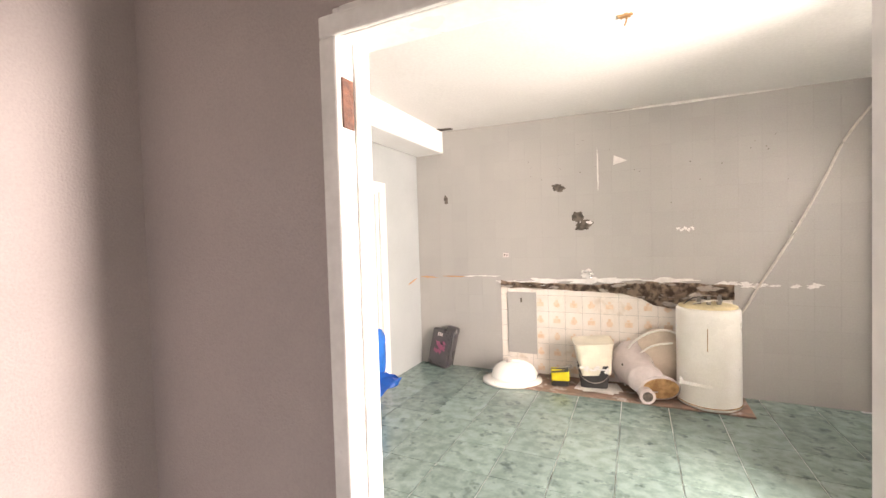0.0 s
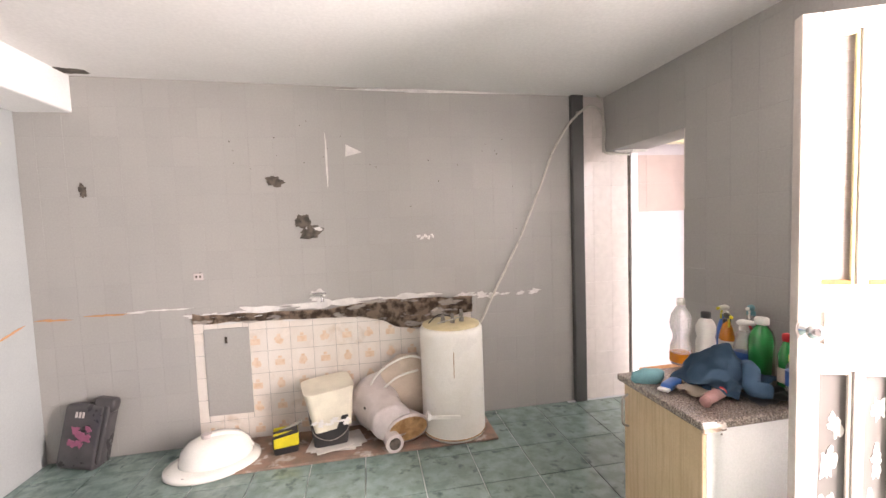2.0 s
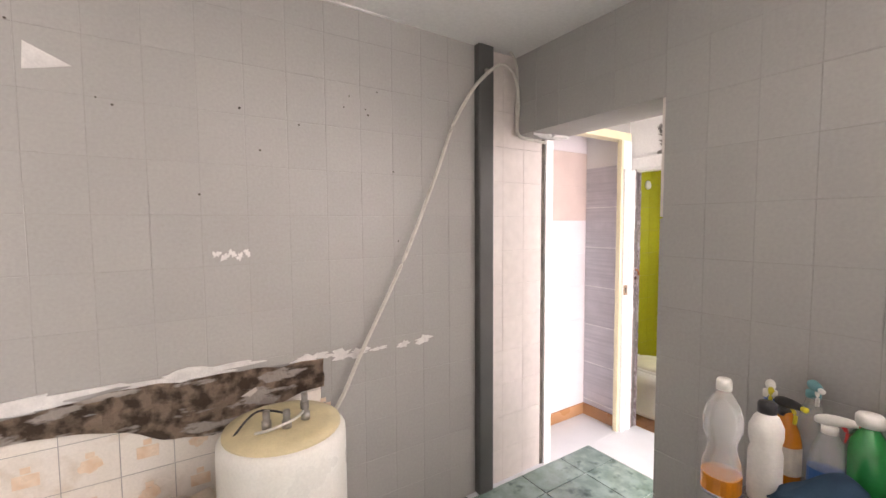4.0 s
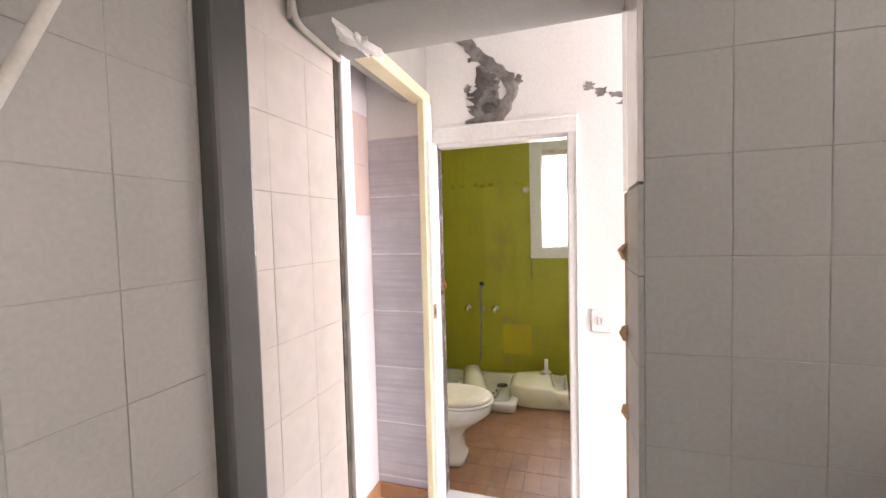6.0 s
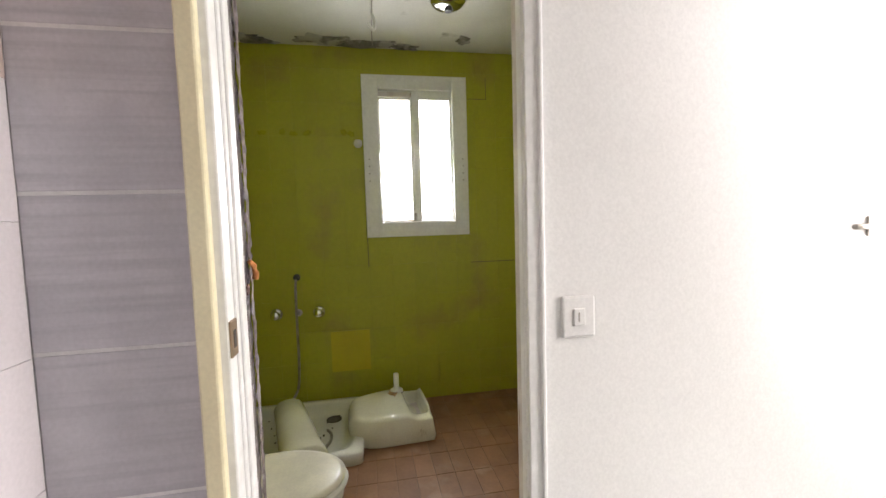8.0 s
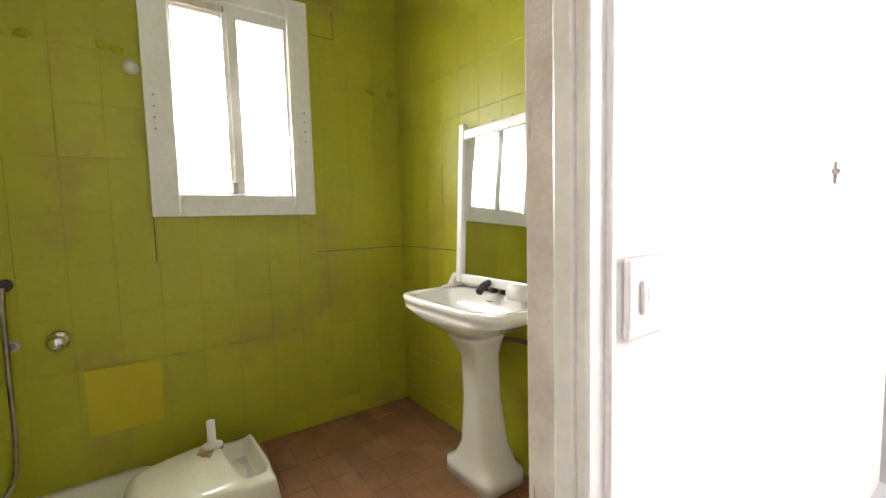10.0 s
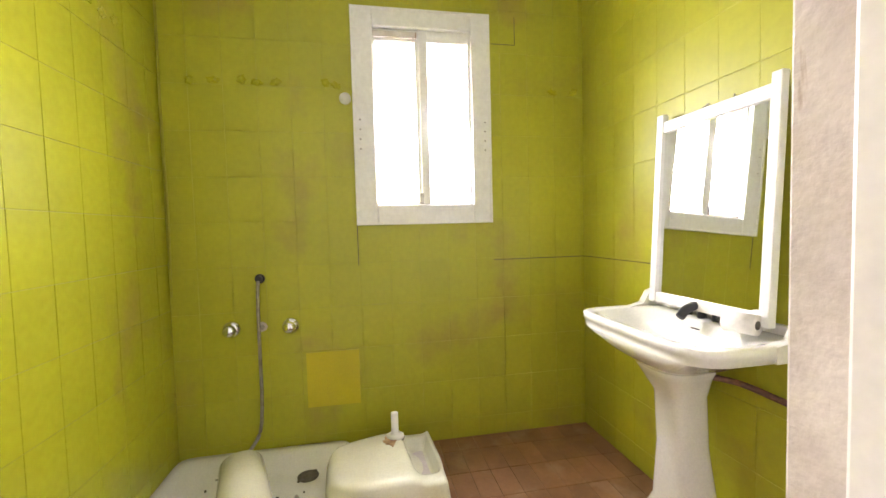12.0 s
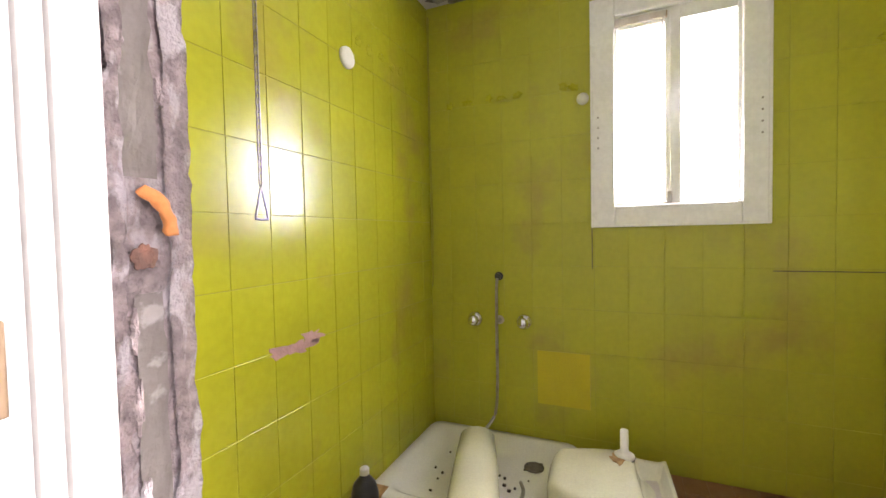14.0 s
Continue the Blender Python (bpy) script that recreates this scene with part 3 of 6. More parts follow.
# ---- metal patio door, standing open ----
def metal_door():
    d = thing("metal_door", "white painted iron door with ribbed and frosted glass, standing open", "door", Matrix.Translation((0.10, -2.168, 0.0)) @ pose(0, 0, 0, 0, 0, 157))
    w, h, t = 0.67, 2.06, 0.02
    part("stile", box((0, -t, 0.02), (0.05, t, h), 0.004), "door_paint", d)
    part("stile", box((w - 0.055, -t, 0.02), (w, t, h), 0.004), "door_paint", d)
    for z0, z1 in ((0.02, 0.12), (0.95, 1.02), (1.155, 1.225), (h - 0.06, h)):
        part("rail", box((0.05, -t, z0), (w - 0.055, t, z1), 0.004), "door_paint", d)
    part("lock_panel", box((0.05, -0.012, 1.02), (w - 0.055, 0.012, 1.155), 0.003), "door_paint", d)
    part("panel_bead", box((0.08, 0.012, 1.035), (w - 0.075, 0.019, 1.14), 0.004), "door_paint", d)
    step = (w - 0.105) / 5
    for k in range(5):
        x0 = 0.05 + k * step
        if k:
            part("bar", box((x0 - 0.011, -t, 0.12), (x0 + 0.011, t, 0.95), 0.004), "door_paint", d)
            part("bar", box((x0 - 0.011, -t, 1.225), (x0 + 0.011, t, h - 0.06), 0.004), "door_paint", d)
        a, b = x0 + (0.011 if k else 0), x0 + step - (0.011 if k < 4 else 0)
        ribs = bmesh.new()
        for j in range(44):
            z = 1.24 + j * 0.0172
            add_box(ribs, (a, -0.005, z), (b, 0.003 + 0.002 * (j % 2), z + 0.0168))
        part("ribbed_pane", ribs, "ribbed", d, "ribbed translucent pane").visible_shadow = False
        part("sill_strip", box((a, 0.004, 1.225), (b, 0.014, 1.24), 0.002), "rust", d, "brown weathered strip")
        part("frosted_pane", box((a, -0.003, 0.12), (b, 0.003, 0.95)), "frosted", d, "frosted pane with flaking paint").visible_shadow = False
        for z0, z1 in ((0.12, 0.95), (1.225, h - 0.06)):
            part("glazing_bead", boxes(((a, 0.004, z0), (a + 0.012, 0.015, z1)), ((b - 0.012, 0.004, z0), (b, 0.015, z1)), ((a + 0.012, 0.004, z1 - 0.014), (b - 0.012, 0.015, z1)), bevel=0.003), "enamel_top" if z0 > 1 else "door_paint", d, "brown edged glazing bead" if z0 > 1 else "")
        part("sill_strip", box((a, 0.004, 0.12), (b, 0.014, 0.15), 0.003), "enamel_top", d, "bare yellowed strip")
        rng = random.Random(40 + k)
        for q in range(5):
            z = 0.2 + 0.15 * q + rng.uniform(-0.04, 0.04)
            part("paint_flake", ragged(rng.uniform(a + 0.03, b - 0.03), z, rng.uniform(0.01, 0.022), rng.uniform(0.03, 0.1), 0.0012, 60 + k * 7 + q, rough=0.6), "chip", d, "flaked white paint", m=pose(0, 0.0032, 0, 0, 0, 180) @ Matrix.Translation((-(a + b), 0, 0)))
    knob = part("knob", lathe([(0.028, 0), (0.028, 0.006), (0.012, 0.01), (0.012, 0.03), (0.024, 0.036), (0.026, 0.048), (0.018, 0.058), (0, 0.06)]), "chrome", d, "round worn knob", True, pose(w - 0.028, t, 1.085, -90, 0, 0))
    part("knob_rose", lathe([(0.034, 0), (0.034, 0.004), (0, 0.005)]), "door_paint", d, m=pose(w - 0.028, t, 1.085, -90, 0, 0))
    for z in (0.3, 1.75):
        part("hinge", lathe([(0.009, 0), (0.009, 0.1), (0, 0.1)], 10), "door_paint", d, m=pose(-0.006, 0, z))


metal_door()

# ---- kitchen: damage and services on the back wall ----
def on_back(name, bm, material, label, category, dy=0.0, kind=""):
    return tagged(part(name, bm, material, m=pose(0, dy, 0)), label, category, kind=kind)


def chase():
    """The chiselled band above the printed tiles."""
    n = 60
    up, lo, upo, loo = [], [], [], []
    for i in range(n + 1):
        u = i / n
        x = -3.045 + u * 1.935
        top = 0.905 - 0.045 * u + 0.018 * noise.noise(Vector((x * 9, 0, 1))) + (0.05 if 0.45 < u else 0.0) * min(1, (u - 0.45) * 5)
        bot = 0.845 - 0.05 * u + 0.02 * noise.noise(Vector((x * 8, 2, 5))) - (0.11 * math.exp(-((u - 0.78) / 0.13) ** 2))
        up.append((x, top)), lo.append((x, bot))
    bm = bmesh.new()
    k = 8
    rows = []
    for (x, t), (_, b) in zip(up, lo):
        col = []
        for j in range(k + 1):
            f = j / k
            edge = min(f, 1 - f) * 2
            z = b + (t - b) * f
            col.append(bm.verts.new((x, -0.006 + 0.022 * noise.fractal(Vector((x * 14, 0, z * 20)), 0.7, 2.1, 3) * edge, z)))
        rows.append(col)
    for a, c in zip(rows, rows[1:]):
        for j in range(k):
            bm.faces.new((a[j], c[j], c[j + 1], a[j + 1]))
    bmesh.ops.solidify(bm, geom=list(bm.faces), thickness=-0.006)
    return bm


on_back("wall_chase", chase(), "mortar", "chiselled grey brown mortar band in the wall", "wall damage", -0.004, "structure")
for k, (x, z, rx, rz) in enumerate(((-2.62, 0.905, 0.2, 0.026), (-2.15, 0.925, 0.24, 0.032), (-1.6, 0.935, 0.2, 0.02), (-1.15, 0.92, 0.06, 0.018), (-2.93, 0.895, 0.12, 0.02), (-2.4, 0.835, 0.14, 0.012), (-2.8, 0.84, 0.12, 0.01))):
    on_back("plaster_edge", ragged(x, z, rx, rz, 0.004, k, rough=0.6, n=40), "chip", "chipped white plaster along the band", "wall damage", -0.002)
for k, (x, z, rx, rz) in enumerate(((-0.95, 0.905, 0.05, 0.016), (-0.85, 0.907, 0.03, 0.009), (-0.72, 0.905, 0.03, 0.012), (-0.61, 0.912, 0.045, 0.017), (-1.03, 0.91, 0.05, 0.018), (-3.2, 0.955, 0.12, 0.006), (-3.38, 0.95, 0.07, 0.005))):
    on_back("plaster_chip", ragged(x, z, rx, rz, 0.003, 20 + k, rough=0.6), "chip", "white plaster chip on grey paint", "wall damage", -0.002)
for k, (x, z) in enumerate(((-3.86, 0.935), (-3.55, 0.945))):
    on_back("clay_chip", ragged(x, z, 0.09, 0.007, 0.003, 35 + k, rough=0.6), "chip_orange", "orange clay streak on grey paint", "wall damage", -0.002)
tagged(part("clay_chip", ragged(0, 0, 0.07, 0.008, 0.003, 39, rough=0.5), "chip_orange", m=pose(-3.968, -0.17, 0.9, 0, -14, 90)), "orange clay streak on pale plaster", "wall damage")
for k, (x, z, rx, rz) in enumerate(((-2.469, 1.79, 0.055, 0.036), (-2.30, 1.51, 0.045, 0.055), (-2.25, 1.435, 0.075, 0.045), (-3.629, 1.752, 0.024, 0.04), (-2.99, 1.165, 0.028, 0.02))):
    on_back("wall_hole", ragged(x, z, rx, rz, 0.0015, 50 + k, rough=0.35, bulge=0.002), "hole", "dark broken hole in the grey wall", "wall hole", -0.002)
on_back("hole_rim", ragged(-2.2, 1.455, 0.03, 0.012, 0.006, 58, rough=0.4), "chip", "white plaster shard in the wall hole", "wall damage", -0.003)
on_back("paint_scrap", loft([[(-1.99, 0.001, 1.955), (-1.875, 0.001, 1.985), (-1.985, 0.001, 2.04)], [(-1.99, -0.002, 1.955), (-1.875, -0.002, 1.985), (-1.985, -0.002, 2.04)]]), "chip", "triangular bare plaster scrap", "wall damage", -0.001)
on_back("plaster_groove", ragged(-2.12, 1.93, 0.006, 0.2, 0.002, 71, rough=0.3), "chip", "thin filled vertical groove", "wall damage", -0.001)
rng = random.Random(8)
for k in range(26):
    x, z = rng.uniform(-2.75, -0.7), rng.choice((rng.uniform(1.35, 2.2), rng.uniform(1.85, 2.1)))
    on_back("screw_hole", lathe([(rng.uniform(0.0025, 0.005), 0), (0.003, 0.002), (0, 0.002)], 8), "hole", "small dark screw hole", "screw hole").matrix_basis = pose(x, -0.001, z, 90)
for k in range(5):
    on_back("paint_fleck", ragged(-1.495 + 0.026 * k, 1.375 - 0.012 * (k % 2), 0.011, 0.013, 0.0015, 90 + k, rough=0.7), "chip", "small flaked white paint fleck", "wall damage", -0.001)
sock = thing("wall_socket", "small old square wall socket", "socket", pose(-2.99, -0.002, 1.165))
part("plate", box((-0.03, -0.008, -0.022), (0.03, 0, 0.022), 0.003), "dirty_porcelain", sock)
for s in (-1, 1):
    part("pin_hole", box((s * 0.012 - 0.006, -0.0095, -0.008), (s * 0.012 + 0.006, -0.007, 0.008)), "hole", sock)
tapstub = thing("wall_tap", "old chrome wall tap above the broken band", "tap", pose(-2.2, 0, 0.985))
part("rose", ragged(-0.03, 0.0, 0.06, 0.035, 0.003, 77, rough=0.5), "chip", tapstub)
part("spout", tube([(0, 0.0, 0), (0, -0.05, 0.004), (0.01, -0.09, 0.0), (0.012, -0.1, -0.03)], 0.011), "chrome", tapstub, smooth=True)
part("lever", tube([(-0.06, -0.05, 0.02), (0.0, -0.055, 0.024), (0.035, -0.055, 0.018)], 0.006), "chrome", tapstub, smooth=True)

grey_patch = on_back("bare_render_patch", wrinkle(box((-2.985, -0.004, 0.2), (-2.70, 0.004, 0.80), 0.002), 0.006, 7), "grey_tile", "flat grey render patch between printed tiles", "wall patch", -0.004, "structure")
part("screw_hook", box((-2.852, -0.012, 0.70), (-2.836, -0.008, 0.745), 0.002), "hole", grey_patch)

column = tagged(part("corner_column", box((-0.288, -0.042, 0), (-0.19, 0.01, 2.43), 0.01), "dark_grey"), "dark grey painted boxed pipe in the corner", "column", kind="structure")
cable = thing("wall_cable", "thick dusty white cable hanging across the wall", "cable")
part("sheath", tube([(-1.13, -0.06, 0.62), (-1.04, -0.05, 0.745), (-0.96, -0.045, 0.90), (-0.81, -0.05, 1.18), (-0.702, -0.055, 1.40), (-0.55, -0.05, 1.74), (-0.468, -0.045, 1.94), (-0.40, -0.045, 2.06), (-0.31, -0.05, 2.19), (-0.2, -0.06, 2.29), (-0.13, -0.06, 2.315), (-0.05, -0.05, 2.27), (-0.012, -0.035, 2.14), (-0.012, -0.03, 1.98), (0.1, -0.02, 1.96), (0.22, -0.015, 1.955)], 0.009, 8), "cable", cable, smooth=True)
part("second_wire", tube([(-0.12, -0.05, 2.43), (-0.03, -0.04, 2.33), (-0.02, -0.025, 2.1), (-0.02, -0.02, 1.97)], 0.006), "cable", cable, smooth=True)
for x, z in ((-0.24, 2.265),):
    part("clip", box((x - 0.015, -0.055, z - 0.012), (x + 0.015, 0, z + 0.012), 0.003), "steel", cable)
lampwire = thing("ceiling_wire", "bare lamp wire from a ceiling rose", "wire", pose(-1.85, -1.69, ceil_z(-1.85)))
part("rose", ragged(0, 0, 0.03, 0.03, 0.004, 4), "rust_stain", lampwire, m=pose(0, 0, 0, 90))
part("wire", tube([(0, 0, 0), (0.006, 0, -0.02), (-0.004, 0.004, -0.05)], 0.004), "rust_stain", lampwire)
tagged(part("ceiling_hole", ragged(0, 0, 0.13, 0.05, 0.002, 12, rough=0.3), "hole", m=Matrix.Translation((-3.6, -0.09, ceil_z(-3.6))) @ pose(0, 0, 0, 90)), "dark broken hole where ceiling meets wall", "ceiling hole")
on_back("ceiling_edge", ragged(-1.3, 2.415, 0.62, 0.008, 0.012, 33, rough=0.5, n=60), "chip", "flaking white ceiling edge", "wall damage")

# ---- kitchen: things on the floor along the back wall ----
bed = tagged(part("mortar_bed", wrinkle(box((-3.0, -0.42, -0.004), (-1.06, 0.0, 0.012), 0.004, 1), 0.01, 8), "brick_dust"), "dirty broken mortar bed on the floor", "rubble", kind="structure")


def water_heater():
    d = thing("water_heater", "old cream white cylindrical water heater on the floor", "water heater", pose(-1.325, -0.24, 0.014))
    part("body", lathe([(0.19, 0), (0.212, 0.012), (0.216, 0.04), (0.216, 0.7), (0.214, 0.735), (0.2, 0.752), (0.195, 0.752)], 40), "enamel", d, smooth=True)
    part("top_cap", lathe([(0.198, 0.75), (0.196, 0.762), (0.15, 0.772), (0.03, 0.776), (0, 0.776)], 40), "enamel_top", d, "yellowed top", True)
    part("bottom_band", lathe([(0.214, 0.026), (0.2185, 0.028), (0.2185, 0.034), (0.214, 0.036)], 40), "rust_stain", d)
    for x, y in ((-0.06, -0.03), (0.0, -0.06), (0.07, -0.03), (0.09, 0.06)):
        part("pipe_stub", lathe([(0.016, 0.77), (0.016, 0.80), (0.012, 0.8), (0.012, 0.835), (0, 0.835)], 12), "steel", d, smooth=True, m=pose(x, y, 0))
    part("wire", tube([(-0.1, -0.05, 0.775), (-0.05, -0.1, 0.80), (0.03, -0.08, 0.81), (0.09, 0.02, 0.80)], 0.005), "cable", d, smooth=True)
    part("wire", tube([(-0.17, -0.02, 0.76), (-0.08, 0.03, 0.815), (0.02, -0.02, 0.8)], 0.004), "black", d, smooth=True)
    part("bracket", boxes(((-0.225, -0.195, 0.175), (-0.02, -0.185, 0.2)), ((-0.235, -0.2, 0.17), (-0.215, -0.15, 0.215)), bevel=0.004), "enamel", d, "bent mounting bracket", m=pose(0, -0.025, 0, 0, 6, 0))
    part("seam", tube([(-0.03, -0.2155, 0.62), (-0.032, -0.2165, 0.45)], 0.0025), "rust_stain", d)


water_heater()


def toilet_bowl(d, porcelain, inside):
    """Pedestal, bowl and rim of a toilet, open at the top, facing -y."""
    rings = [ring(0, 0.08, 0, 0.115, 0.155, 28, 4), ring(0, 0.08, 0.035, 0.11, 0.15, 28, 4), ring(0, 0.085, 0.05, 0.10, 0.14, 28, 3.4), ring(0, 0.085, 0.17, 0.098, 0.135, 28, 3), ring(0, 0.065, 0.225, 0.112, 0.16, 28, 2.4), ring(0, 0.03, 0.275, 0.15, 0.2, 28), ring(0, 0.0, 0.33, 0.178, 0.235, 28), ring(0, 0.0, 0.375, 0.182, 0.24, 28), ring(0, 0.0, 0.385, 0.175, 0.232, 28)]
    part("bowl", loft(rings), porcelain, d, smooth=True)
    part("rim_well", loft([ring(0, 0, 0.386, 0.14, 0.19, 24), ring(0, 0, 0.388, 0.135, 0.185, 24)]), inside, d)


def broken_toilet():
    d = thing("toilet_pan", "dirty old toilet pan lying on its side", "toilet", pose(-1.80, -0.22, 0.01) @ Matrix.Scale(0.86, 4))
    pm = pose(0, 0, 0, 0, 0, 14)
    part("bowl", loft([[(x, y, z) for x, z, y in ring(0, 0.20, -0.20, 0.15, 0.125, 28, 2.4)], [(x, y, z) for x, z, y in ring(0, 0.20, -0.16, 0.155, 0.13, 28, 2.4)], [(x, y, z) for x, z, y in ring(-0.02, 0.21, -0.05, 0.15, 0.15, 28)], [(x, y, z) for x, z, y in ring(-0.04, 0.24, 0.06, 0.19, 0.19, 28)], [(x, y, z) for x, z, y in ring(-0.04, 0.28, 0.13, 0.2, 0.21, 28)], [(x, y, z) for x, z, y in ring(-0.03, 0.28, 0.16, 0.19, 0.2, 28)]]), "dirty_porcelain", d, smooth=True, m=pm)
    part("outlet_pipe", tube([(-0.03, -0.04, 0.16), (-0.02, -0.16, 0.10), (-0.01, -0.26, 0.075)], 0.062, 18), "dirty_porcelain", d, smooth=True, m=pm)
    part("outlet_collar", loft([[(x, y, z) for x, z, y in ring(-0.01, 0.075, -0.27, r, r, 18)] for r in (0.062, 0.068)] + [[(x, y, z) for x, z, y in ring(-0.01, 0.075, -0.225, 0.068, 0.068, 18)]]), "dirty_porcelain", d, m=pm)
    part("outlet_mouth", loft([[(x, y, z) for x, z, y in ring(-0.01, 0.075, -0.272, 0.045, 0.045, 16)], [(x, y, z) for x, z, y in ring(-0.01, 0.075, -0.268, 0.045, 0.045, 16)]]), "hole", d, m=pm)
    rim = [[(x, y - 0.25 * (z - 0.13), z) for x, z, y in ring(0.12, 0.13, -0.19 - e, 0.172 * f, 0.118 * f, 28)] for e, f in ((-0.18, 0.75), (-0.04, 0.97), (0.0, 1.0), (0.012, 0.99))]
    part("foot_skirt", loft(rim), "dirty_porcelain", d, smooth=True, m=pm)
    part("foot_hollow", loft([[(x, y - 0.25 * (z - 0.13), z) for x, z, y in ring(0.12, 0.13, -0.204, 0.153, 0.102, 28)], [(x, y - 0.25 * (z - 0.13), z) for x, z, y in ring(0.12, 0.13, -0.207, 0.148, 0.097, 28)]]), "rust_stain", d, "limescaled hollow foot", m=pm)
    part("bolt_hole", lathe([(0.012, 0), (0.012, 0.002), (0, 0.002)], 10), "hole", d, m=pm @ pose(-0.175, -0.06, 0.3, 90, 0, -60))


broken_toilet()
rag = thing("cloth_bundle", "crumpled beige cloth bundle behind the toilet pan", "cloth", pose(-1.68, -0.09, 0.25))
part("cloth", wrinkle(loft([ring(0, 0, -0.24, 0.2, 0.08), ring(0, 0, 0, 0.24, 0.09), ring(0.03, 0, 0.16, 0.2, 0.08), ring(0.05, 0, 0.27, 0.1, 0.05), ring(0.06, 0, 0.31, 0.02, 0.02)]), 0.05, 7, 3), "beige", rag, smooth=True)
part("strap", tube([(-0.24, -0.08, -0.2), (-0.22, -0.1, 0.1), (-0.1, -0.1, 0.24), (0.06, -0.1, 0.3), (0.18, -0.09, 0.26)], 0.008), "white_plastic", rag, smooth=True)
part("strap", tube([(-0.2, -0.1, 0.02), (-0.04, -0.12, 0.16), (0.12, -0.11, 0.2)], 0.008), "white_plastic", rag, smooth=True)


def square_pail(w0, w1, h, wall=0.005, power=6):
    return loft([ring(0, 0, 0, w0, w0 * 0.85, 28, power), ring(0, 0, h, w1, w1 * 0.85, 28, power), ring(0, 0, h, w1 - wall, (w1 - wall) * 0.85, 28, power), ring(0, 0, 0.01, w0 - wall, (w0 - wall) * 0.85, 28, power)])


papers = thing("paper_pile", "crumpled white papers under the bucket", "paper", pose(-2.15, -0.22, 0.014))
for k in range(3):
    part("sheet", wrinkle(box((-0.16, -0.1, 0.008 * k), (0.16, 0.1, 0.008 * k + 0.004), 0.001, 1), 0.006, 5, k), "paper", papers, m=pose(0.02 * k, -0.01 * k, 0, 0, 0, 12 * k - 8))
pail = thing("black_bucket", "black square plastic bucket with white paint spills", "bucket", pose(-2.17, -0.2, 0.036, 0, 0, 8))
part("tub", square_pail(0.11, 0.135, 0.2), "black", pail, smooth=False)
for k in range(6):
    part("paint_drip", ragged(-0.1 + 0.04 * k, 0.188 - 0.01 * (k % 3), 0.022, 0.009 + 0.012 * (k % 2), 0.001, 110 + k, rough=0.5), "chip", pail, "white paint drip", m=pose(0, -0.1155, 0.0, 7, 0, 0))
part("handle", tube([(-0.135, -0.02, 0.17), (-0.1, -0.12, 0.1), (0, -0.14, 0.06), (0.1, -0.12, 0.1), (0.135, -0.02, 0.17)], 0.003), "steel", pail, smooth=True)
tubw = thing("plastic_tub", "cream white square plastic tub stacked in the bucket", "bucket", pose(-2.16, -0.2, 0.155, 3, -4, 14))
part("tub", square_pail(0.125, 0.158, 0.27), "tub", tubw)
part("rim", loft([ring(0, 0, 0.262, 0.155, 0.132, 28, 6), ring(0, 0, 0.262, 0.161, 0.138, 28, 6), ring(0, 0, 0.275, 0.161, 0.138, 28, 6), ring(0, 0, 0.275, 0.155, 0.132, 28, 6)]), "tub", tubw)
tin = thing("paint_tray", "small black and yellow plastic container with tools", "container", pose(-2.455, -0.22, 0.016, 0, 0, 12))
part("tub", square_pail(0.075, 0.085, 0.07), "black", tin)
part("side", box((-0.075, -0.082, 0.05), (0.08, -0.068, 0.15), 0.01), "yellow", tin, "scuffed yellow side")
part("back", box((-0.075, 0.04, 0.05), (0.08, 0.06, 0.13), 0.01), "yellow", tin)
part("brush", box((-0.03, -0.04, 0.13), (0.14, -0.01, 0.15), 0.006), "steel", tin, m=pose(0, 0, 0, 0, -14, 10))
part("blade", box((-0.06, -0.09, 0.15), (0.09, -0.01, 0.154), 0.001), "black", tin, m=pose(0, 0, 0, 8, -6, 0))

basin = thing("upturned_washbasin", "white oval washbasin lying upside down", "washbasin", pose(-2.88, -0.27, 0.0, 0, 0, 16) @ Matrix.Scale(0.92, 4))
part("rim", loft([ring(0, 0, 0, 0.29, 0.22, 36), ring(0, 0, 0.012, 0.3, 0.23, 36), ring(0, 0, 0.035, 0.295, 0.225, 36), ring(0, 0, 0.045, 0.24, 0.18, 36)]), "porcelain", basin, smooth=True)
part("bowl", loft([ring(0.02, 0.02, 0.03, 0.235, 0.175, 36), ring(0.02, 0.02, 0.07, 0.228, 0.168, 36), ring(0.02, 0.02, 0.13, 0.21, 0.152, 36), ring(0.02, 0.02, 0.175, 0.165, 0.115, 36), ring(0.02, 0.02, 0.2, 0.10, 0.07, 36), ring(0.02, 0.02, 0.207, 0.04, 0.035, 36)]), "porcelain", basin, smooth=True)
part("waste_boss", lathe([(0.035, 0.185), (0.033, 0.225), (0.022, 0.228), (0, 0.228)], 16), "dirty_porcelain", basin, m=pose(-0.03, 0.0, 0))
part("overflow", tube([(-0.02, 0.0, 0.205), (0.08, 0.0, 0.2), (0.18, 0.0, 0.16), (0.24, 0.0, 0.07)], 0.022), "porcelain", basin, smooth=True)
for x, y in ((-0.24, -0.06), (-0.16, -0.15)):
    part("tap_hole", lathe([(0.018, 0.036), (0.018, 0.0395), (0, 0.0395)], 12), "hole", basin, m=pose(x, y, 0))

